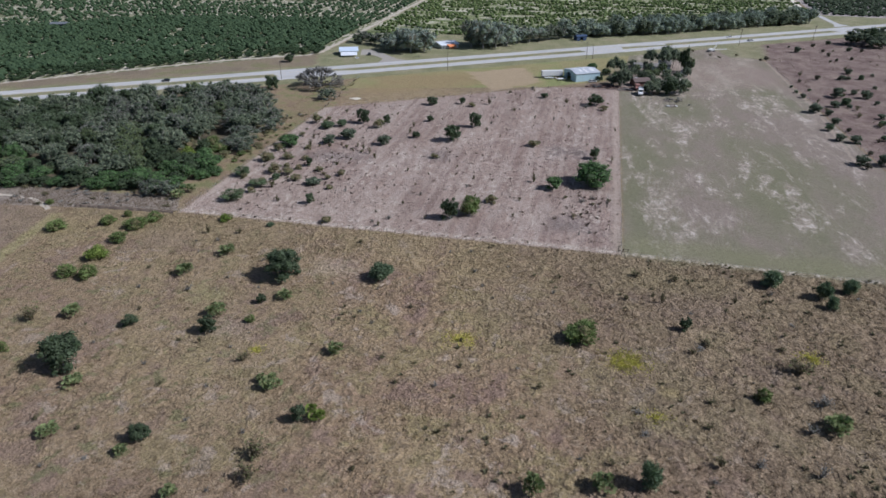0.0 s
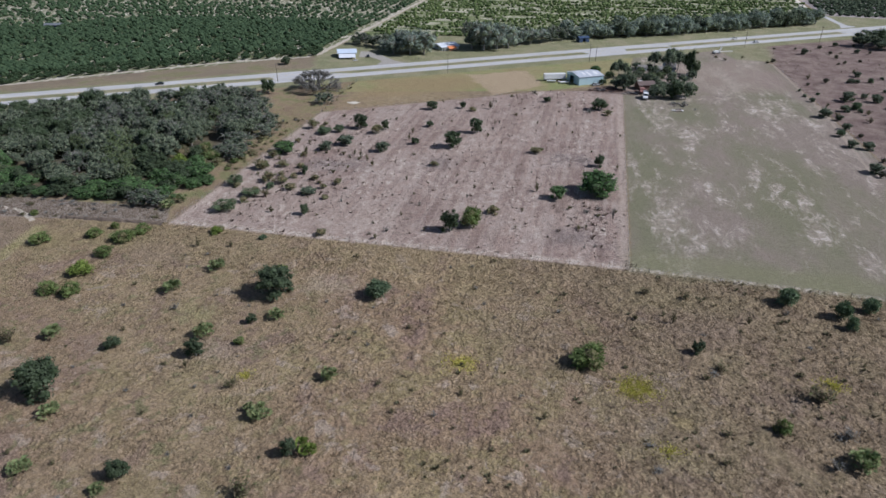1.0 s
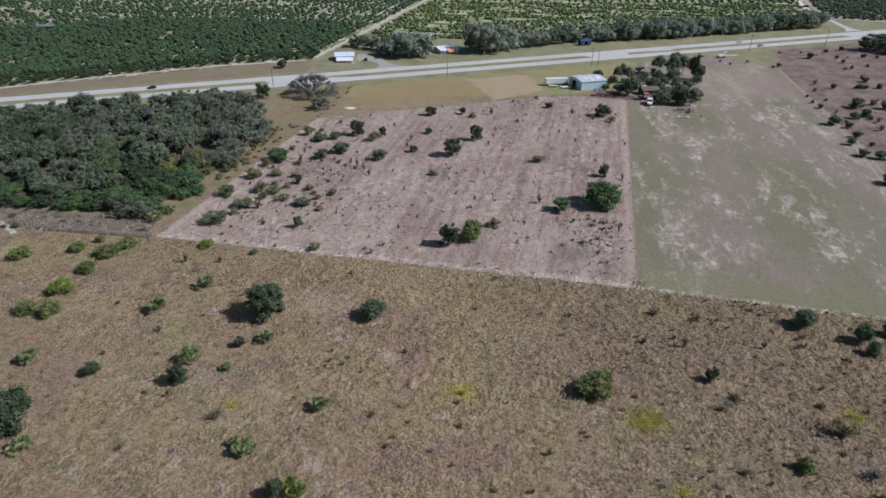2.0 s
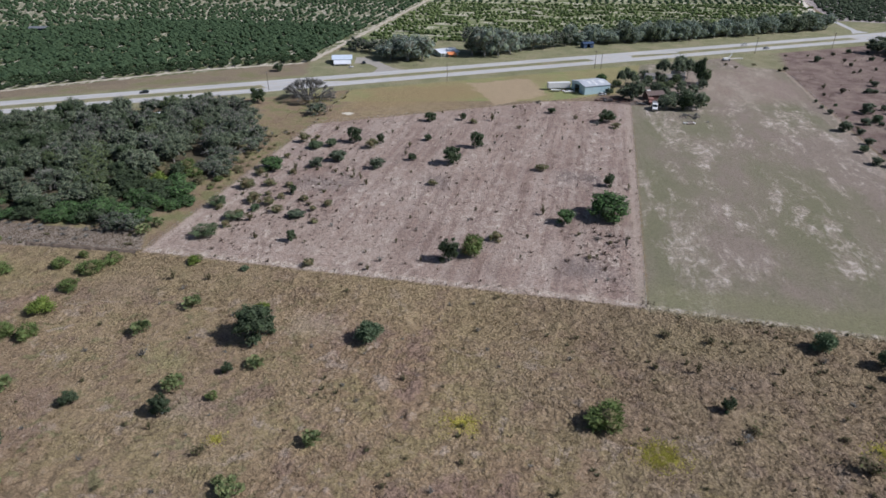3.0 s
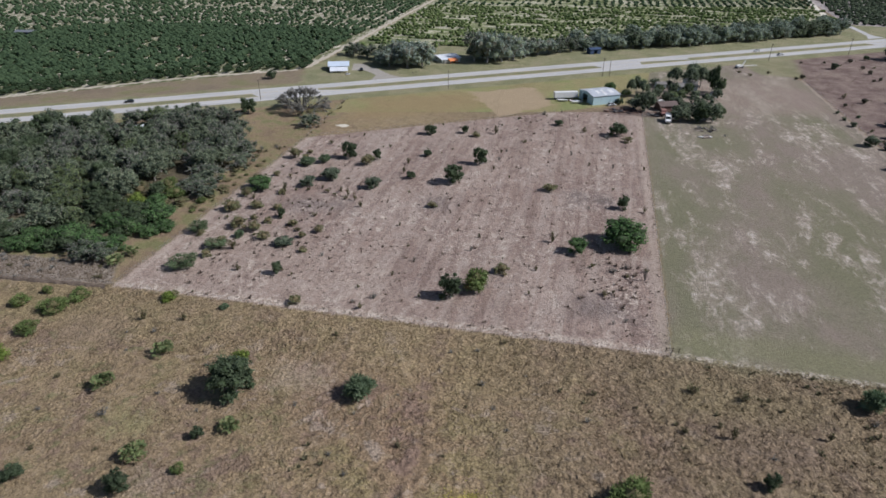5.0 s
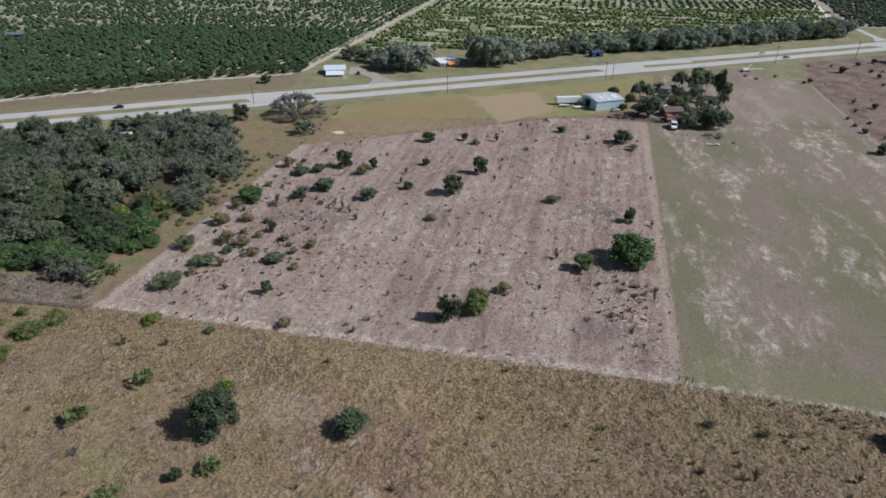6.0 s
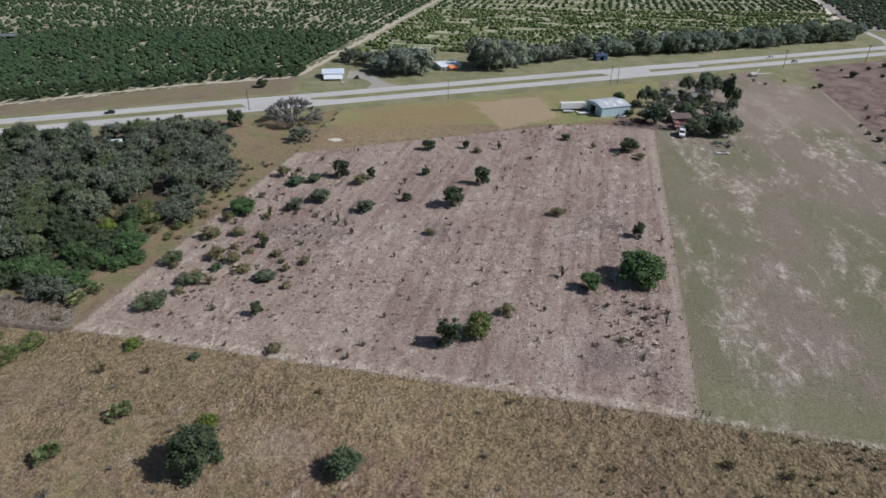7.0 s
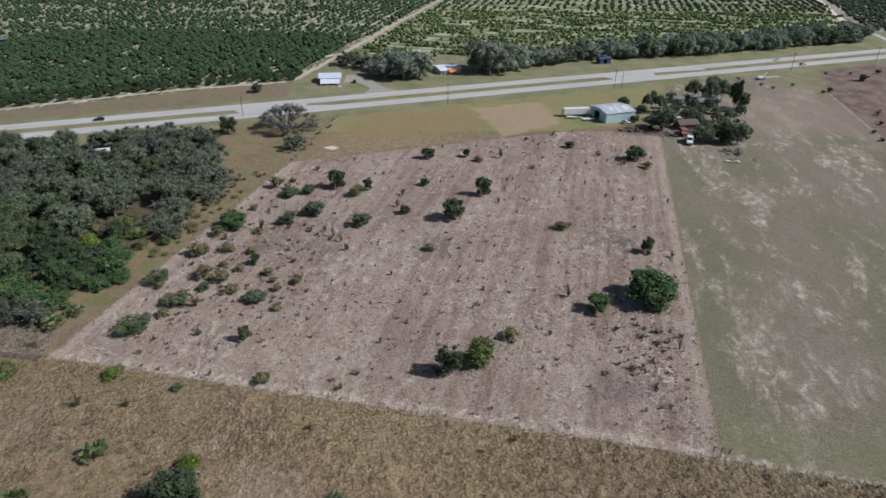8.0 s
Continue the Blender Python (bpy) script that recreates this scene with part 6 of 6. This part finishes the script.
barn = thing("barn", pose(75.4, 365, 0, 0, 0, 20), "pale blue metal barn with weathered roof and open bay", "barn")
walls(barn, 15.2, 13.9, 4.4, 1.1, BARN_WALL, (("w", -3.2, 1.2, 0, 3.7), ("s", 5.0, 6.1, 0, 2.2)))
gable_roof(barn, 15.2, 13.9, 4.4, 1.1, 0.35, BARN_ROOF)
for x, y, w in ((-3.6, -2.4, 1.6), (-0.6, -4.2, 1.5), (-0.6, -1.6, 1.5), (3.4, -2.6, 2.4), (-4.5, 2.4, 2.2), (2.2, 3.0, 1.8)):
    s = Shape()
    k = 1.1 / 6.95
    z = lambda q: 4.4 + 1.1 - abs(q) * k + 0.175
    y0, y1 = y - 1.9, y + (1.9 if abs(y) > 2 else 1.4)
    s.poly([(x, y0, z(y0)), (x + w, y0, z(y0)), (x + w, y1, z(y1)), (x, y1, z(y1))])
    s.v += [(px, py, pz - 0.02) for px, py, pz in s.v[:4]]
    s.f += [(i, (i + 1) % 4, 4 + (i + 1) % 4, 4 + i) for i in range(4)]
    part("roof_panel", s, BARN_PANEL, barn, "white roof panel")

house = thing("house", pose(-67.4, 424.4, 0, 0, 0, 9), "small pale house with a light blue metal roof", "house")
walls(house, 11, 9.5, 2.9, 1.4, PALE_WALL, (("s", -4.2, -2.8, 1.0, 2.2), ("s", -0.6, 0.4, 0.0, 2.1), ("s", 2.2, 3.8, 1.0, 2.2), ("e", -0.8, 0.8, 1.0, 2.2)))
gable_roof(house, 11, 9.5, 2.9, 1.4, 0.8, HOUSE_ROOF)
s = Shape()
s.prism([(-10.2, 1.0), (-4.9, 2.35), (-4.9, 2.47), (-10.2, 1.12)], -5.2, 5.2)
part("porch_roof", s, WHITE_ROOF, house, "white lean-to porch roof", at=pose(0, 0, 0, 0, 0, 90))
for px in (-4.9, -1.6, 1.6, 4.9):
    s = Shape()
    s.box(px - 0.08, -9.9, 0, px + 0.08, -9.74, 1.06)
    part("porch_post", s, WHITE_PAINT, house)

house = thing("house", pose(-3.8, 450.5, 0, 0, 0, 30), "low house with a white metal roof and orange front", "house")
walls(house, 13, 13, 2.4, 1.2, PALE_WALL, (("w", -1.0, 0.6, 1.0, 2.2), ("e", -0.8, 0.8, 1.0, 2.2)))
gable_roof(house, 13, 13, 2.4, 1.2, 0.7, WHITE_ROOF)
s = Shape()
s.prism([(-9.9, 1.55), (-6.5, 2.75), (-6.5, 2.85), (-9.9, 1.65)], -3.2, 2.5)
part("porch_roof", s, ORANGE, house, "orange lean-to porch roof", at=pose(0, 0, 0, 0, 0, 90))
for px in (-2.0, 2.7):
    s = Shape()
    s.box(px - 0.12, -9.6, 0, px + 0.12, -9.36, 1.7)
    part("porch_post", s, ORANGE, house)
s = Shape()
s.box(-2.2, -7.0, 0, 2.9, -6.6, 2.4)
part("porch_wall", s, ORANGE, house, "orange painted front wall")
s = Shape()
s.box(-5.3, -7.3, 0, 0.6, -6.6, 2.1)
part("porch", s, STEEL, house, "dark screened porch", 0.05)

house = thing("house", pose(127, 387.5, 0, 0, 0, 10), "low house with a pale weathered roof among trees", "house")
walls(house, 10, 6, 2.7, 1.2, PALE_WALL, (("s", -4, -2.6, 1, 2.2), ("s", 1.5, 3, 1, 2.2)))
gable_roof(house, 10, 6, 2.7, 1.2, 0.6, GREY_SHINGLES)
house = thing("house", pose(105.5, 351.5, 0, 0, 0, 12), "low brown-roofed house shaded by trees", "house")
walls(house, 9, 6, 2.6, 1.3, paint("brick_red_wall", (0.20, 0.125, 0.105), 0.9, dirt=0.3), (("s", -4, -2.6, 1, 2.2), ("s", 1.5, 3, 1, 2.2)))
gable_roof(house, 9, 6, 2.6, 1.3, 0.5, BROWN_ROOF)
for x, y, w, label in ((114.5, 392, 5, "small shed with a grey roof behind trees"), (133.5, 400.5, 6.5, "low pale shed under tall oaks"), (137, 374, 3, "tiny pale shed beside a dark tree")):
    shed = thing("shed", pose(x, y, 0, 0, 0, 5), label, "shed")
    walls(shed, w, w * 0.75, 2.3, 0.9, PALE_WALL, (("s", -0.5, 0.5, 0.0, 2.0),))
    gable_roof(shed, w, w * 0.75, 2.3, 0.9, 0.3, GREY_SHINGLES)
shed = thing("shed", pose(94.5, 477.5, 0, 0, 0, 21), "dark blue shed at the foot of a tree belt", "shed")
walls(shed, 8, 4.5, 3.0, 0.8, BLUE_SHED, (("s", -1.2, 1.2, 0.0, 2.4),))
gable_roof(shed, 8, 4.5, 3.0, 0.8, 0.3, BLUE_SHED)
shed = thing("shed", pose(-135, 305, 0, 0, 0, 20), "white-roofed shed hidden in a wood", "shed")
walls(shed, 5, 3.6, 2.4, 0.8, PALE_WALL, (("s", -0.5, 0.5, 0.0, 2.0),))
gable_roof(shed, 5, 3.6, 2.4, 0.8, 0.3, WHITE_ROOF)
shed = thing("shed", pose(-307, 511, 0, 0, 0, 5), "low farm shed with a pale roof in a citrus grove", "shed")
walls(shed, 12, 6, 2.8, 0.9, BLUE_SHED, (("s", -2, 2, 0.0, 2.4),))
gable_roof(shed, 12, 6, 2.8, 0.9, 0.4, STEEL)


# ---- vehicles ----
def wheel(ob, x, y, r, w=0.24):
    s = Shape()
    s.tube([(x, y - w / 2, r), (x, y, r), (x, y + w / 2, r)], [r * 0.94, r, r * 0.94], 14)
    tyre = part("wheel", s, RUBBER, ob)
    s = Shape()
    s.tube([(x, y - w / 2 - 0.012, r), (x, y, r), (x, y + w / 2 + 0.012, r)], [r * 0.55] * 3, 10)
    part("rim", s, STEEL, tyre)


def car(x, y, turn, material, label, van=False, z=0.0, group="", truck=False):
    ob = thing("pickup_truck" if truck else "car", pose(x, y, z, 0, 0, turn), label, "pickup" if truck else "car", group)
    s = Shape()
    if truck:
        s.prism([(-2.7, 0.45), (2.7, 0.45), (2.72, 0.95), (1.3, 1.08), (-2.7, 1.05)], -0.95, 0.95)
        roof = [(1.35, 1.05), (0.75, 1.8), (-0.55, 1.82), (-0.75, 1.05)]
    else:
        s.prism([(-2.25, 0.35), (2.25, 0.35), (2.3, 0.75), (1.2, 0.95), (-2.15, 1.0), (-2.3, 0.8)], -0.88, 0.88)
        roof = [(1.15, 0.93), (0.45, 1.45), (-1.3, 1.47), (-2.0, 0.98)]
    part("body", s, material, ob, bevel=0.06)
    s = Shape()
    s.prism(roof, -0.76, 0.76)
    cab = part("cabin", s, GLASS, ob, "dark windows", 0.05)
    s = Shape()
    s.box(min(roof[2][0], roof[1][0]) + 0.02, -0.74, roof[1][1] - 0.02, max(roof[2][0], roof[1][0]) - 0.02, 0.74, roof[1][1] + 0.05)
    part("roof", s, material, cab, bevel=0.03)
    for wx in ((-1.75, 1.75) if truck else (-1.4, 1.4)):
        for wy in (-0.82, 0.82):
            wheel(ob, wx, wy, 0.38 if truck else 0.33)
    for wy in (-0.6, 0.6):
        q = Shape()
        q.box(2.2 if not truck else 2.62, wy - 0.18, 0.62, 2.31 if not truck else 2.73, wy + 0.18, 0.76)
        part("headlight", q, STEEL, ob)
    return ob


CAR_WHITE = paint("white_car_paint", (0.75, 0.75, 0.74), 0.25, dirt=0.06)
CAR_DARK = paint("dark_car_paint", (0.03, 0.032, 0.036), 0.25, dirt=0.06)
CAR_SILVER = paint("silver_car_paint", (0.38, 0.39, 0.40), 0.3, 0.4, 0.06)
rt = math.degrees(ROAD_TURN)
for s_, d_, m_, l_, t_ in ((-168, 5.2, CAR_DARK, "dark car driving on the highway", 180), (226, 5.4, CAR_WHITE, "white car driving on the highway", 180), (232, -9.2, CAR_SILVER, "silver car driving on the highway", 0)):
    p = along(s_, d_)
    car(p.x, p.y, rt + t_, m_, l_, z=0.06, group="cars on the highway")
car(-53.5, 421.5, 100, CAR_DARK, "dark car parked on a gravel drive")
car(-60, 410.5, 30, CAR_WHITE, "small white vehicle parked on grass").scale = (0.55, 0.55, 0.7)
car(80, 356.2, 20, CAR_SILVER, "silver car parked in front of a barn", z=0.0)
car(92.5, 362, 70, CAR_WHITE, "white pickup parked beside a barn", truck=True)

trailer = thing("box_trailer", pose(58.6, 366.6, 0, 0, 0, 9), "long white box trailer parked beside a barn", "trailer")
s = Shape()
s.box(-6.2, -1.25, 1.1, 6.2, 1.25, 3.95)
part("box", s, WHITE_PAINT, trailer, "white box", 0.04)
s = Shape()
s.box(-6.0, -0.5, 0.85, 6.0, 0.5, 1.1)
part("chassis", s, DARK, trailer)
for wx in (-5.0, -3.8):
    for wy in (-1.0, 1.0):
        wheel(trailer, wx, wy, 0.5, 0.4)
for wy in (-0.7, 0.7):
    s = Shape()
    s.box(3.6, wy - 0.08, 0.0, 3.8, wy + 0.08, 1.1)
    part("landing_leg", s, DARK, trailer)

truck = thing("semi_truck", pose(100.3, 330.5, 0, 0, 0, -104), "white semi truck cab parked under trees", "truck")
s = Shape()
s.prism([(-1.2, 0.9), (3.2, 0.9), (3.25, 1.6), (1.5, 2.0), (1.0, 3.1), (-1.2, 3.4)], -1.2, 1.2)
part("cab", s, WHITE_PAINT, truck, bevel=0.08)
s = Shape()
s.prism([(1.52, 2.05), (1.58, 2.05), (1.1, 3.0), (1.04, 3.0)], -1.0, 1.0)
part("windscreen", s, GLASS, truck)
s = Shape()
s.box(-4.2, -0.5, 0.7, 3.0, 0.5, 0.95)
part("chassis", s, DARK, truck)
s = Shape()
s.box(-4.4, -1.2, 1.2, -1.5, 1.2, 3.3)
part("box", s, STEEL, truck, "grey sleeper box", 0.05)
for wx in (2.2, -2.2, -3.5):
    for wy in (-1.0, 1.0):
        wheel(truck, wx, wy, 0.5, 0.35)
truck = thing("semi_truck", pose(101.3, 341, 0, 0, 0, -100), "faded red truck parked under trees", "truck")
s = Shape()
s.prism([(-1.2, 0.9), (2.8, 0.9), (2.8, 1.7), (1.4, 2.0), (1.0, 2.9), (-1.2, 3.0)], -1.2, 1.2)
part("cab", s, paint("faded_red_paint", (0.32, 0.17, 0.14), 0.5, dirt=0.25), truck, bevel=0.08)
s = Shape()
s.box(-5.5, -1.2, 0.9, -1.4, 1.2, 2.2)
part("bed", s, RUST, truck, bevel=0.04)
for wx in (2.0, -2.4, -4.2):
    for wy in (-1.0, 1.0):
        wheel(truck, wx, wy, 0.5, 0.35)


def boat(x, y, turn, label):
    ob = thing("boat", pose(x, y, 0.35, 0, 0, turn), label, "boat")
    s = Shape()
    rim = [(-2.6, -0.95), (1.2, -0.95), (2.2, -0.55), (2.9, 0), (2.2, 0.55), (1.2, 0.95), (-2.6, 0.95)]
    keel = [(-2.4, -0.5), (1.0, -0.5), (1.8, -0.25), (2.3, 0), (1.8, 0.25), (1.0, 0.5), (-2.4, 0.5)]
    s.v = [(px, py, 0.75) for px, py in rim] + [(px, py, 0.0) for px, py in keel]
    s.f = [tuple(range(7, 14))[::-1]] + [(i, 7 + i, 7 + (i + 1) % 7, (i + 1) % 7) for i in range(7)]
    n = len(s.v)
    s.v += [(px * 0.93, py * 0.88, 0.75) for px, py in rim] + [(px * 0.9, py * 0.9, 0.2) for px, py in keel]
    s.f += [(i, (i + 1) % 7, n + (i + 1) % 7, n + i) for i in range(7)] + [(n + i, n + (i + 1) % 7, n + 7 + (i + 1) % 7, n + 7 + i) for i in range(7)] + [tuple(range(n + 7, n + 14))]
    part("hull", s, WHITE_PAINT, ob)
    s = Shape()
    s.box(-2.2, -0.1, -0.35, 2.0, 0.1, 0.02)
    part("cradle", s, WEATHERED, ob)


boat(63.4, 359.6, 10, "small white boat on a cradle beside a barn")
boat(56.5, 362.2, -8, "white boat hull beside a parked trailer")


def junk_pile(x, y, w, n, mats, label, seed, long=1.6):
    """A heap of boards and scrap: each piece a part."""
    r = random.Random(seed)
    ob = thing("scrap_heap", pose(x, y, 0), label, "scrap", "scrap heaps")
    for i in range(n):
        s = Shape()
        l, t = r.uniform(0.4, 1.0) * long, r.uniform(0.08, 0.45)
        s.box(-l, -t * r.uniform(0.6, 2), 0, l, t, t * r.uniform(0.4, 1.2))
        a, d = r.uniform(0, 6.283), w * math.sqrt(r.random())
        part("piece", s, r.choice(mats), ob, bevel=0.02, at=pose(d * math.cos(a), d * math.sin(a) * 0.6, r.uniform(0, 0.25), r.uniform(-5, 5), r.uniform(-10, 10), r.uniform(0, 180)))
    return ob


junk_pile(63, 362.8, 3.2, 14, [STEEL, RUST, WEATHERED, WHITE_PAINT], "heap of dark scrap and equipment beside a barn", 1)
junk_pile(79, 347, 5.0, 30, [RUST, WEATHERED, DARK, RUST], "heap of rusty scrap and old timber beside a barn", 2, 2.2)
junk_pile(87, 346.5, 5.5, 36, [RUST, RUST, DARK], "heap of rusty scrap and old timber under trees", 3, 2.4)
junk_pile(95, 341.5, 4.5, 26, [RUST, DARK, WEATHERED], "heap of dark rusty scrap behind a parked truck", 8, 2.2)
DEBRIS = paint("grey_brown_debris", (0.36, 0.31, 0.26), 0.95, dirt=0.4)
junk_pile(110, 366, 4.0, 14, [WHITE_PAINT, DEBRIS, WEATHERED], "heap of white boards and scrap in a yard", 11, 2.0)
junk_pile(128, 362, 4.5, 16, [DEBRIS, WHITE_PAINT, DARK], "heap of pale scrap under trees", 12, 2.2)
junk_pile(119, 361, 5.0, 24, [DEBRIS, WHITE_PAINT, RUST, WEATHERED], "heap of pale boards and scrap in a yard", 9, 2.2)
junk_pile(104.5, 345.3, 2.4, 14, [RUST, DEBRIS, RUST], "heap of reddish scrap beside a truck", 10, 2.0)
junk_pile(114, 320, 5.0, 16, [WEATHERED, DARK, DEBRIS], "heap of dark boards and brush on grass", 4, 1.8)
junk_pile(110.8, 310.5, 2.6, 9, [DEBRIS, WHITE_PAINT, WEATHERED], "scattered pale boards and scrap on grass", 5, 1.8)
for x, y, w in ((112, 322, 4.5), (116.5, 319, 4.0), (118, 323, 3.5), (120, 312, 2.5), (103.5, 321.5, 2)):
    lone("fallen_branch", rng.choice(GREY_SCRUBS), x, y, w * 1.3, w * 0.35, "grey heap of cut branches on grass", "branch", "fallen branches")

sprayer = thing("crop_sprayer", pose(177, 441, 0, 0, 0, 16), "white farm machine with a long boom parked on grass", "farm machine")
s = Shape()
s.prism([(-2.4, 0.8), (2.2, 0.8), (2.4, 1.5), (1.0, 2.2), (-2.2, 1.9)], -0.9, 0.9)
part("body", s, WHITE_PAINT, sprayer, bevel=0.08)
s = Shape()
s.box(2.2, -0.25, 1.1, 12.5, 0.25, 1.35)
part("boom", s, WHITE_PAINT, sprayer, "long white boom", 0.03)
s = Shape()
s.prism([(2.0, 1.4), (2.8, 1.4), (4.6, 4.0), (4.0, 4.2)], 0.8, 1.0)
part("raised_arm", s, WHITE_PAINT, sprayer)
for wx in (-1.8, 1.6):
    for wy in (-1.0, 1.0):
        wheel(sprayer, wx, wy, 0.7, 0.35)
for x, y in ((172, 428), (176, 421.5), (189, 428), (165, 441)):
    lone("dry_shrub", SCRUBS[0], x, y, 4, 1.8, "dark brown brush heap on grass", "shrub", "brush heaps")
for x, y in ((-22.6, 408.6), (-20.6, 409.4)):
    ob = thing("mailbox", pose(x, y + 4.5, 0, 0, 0, rt), "dark mailbox on a post beside the highway", "mailbox", "mailboxes")
    s = Shape()
    s.tube([(0, 0, 0), (0, 0, 0.6), (0, 0, 1.1)], [0.06] * 3, 6)
    part("post", s, WEATHERED, ob)
    s = Shape()
    s.prism([(-0.2, 1.1), (0.2, 1.1), (0.2, 1.35), (0.1, 1.48), (-0.1, 1.48), (-0.2, 1.35)], -0.3, 0.3)
    part("box", s, DARK, ob, bevel=0.02)
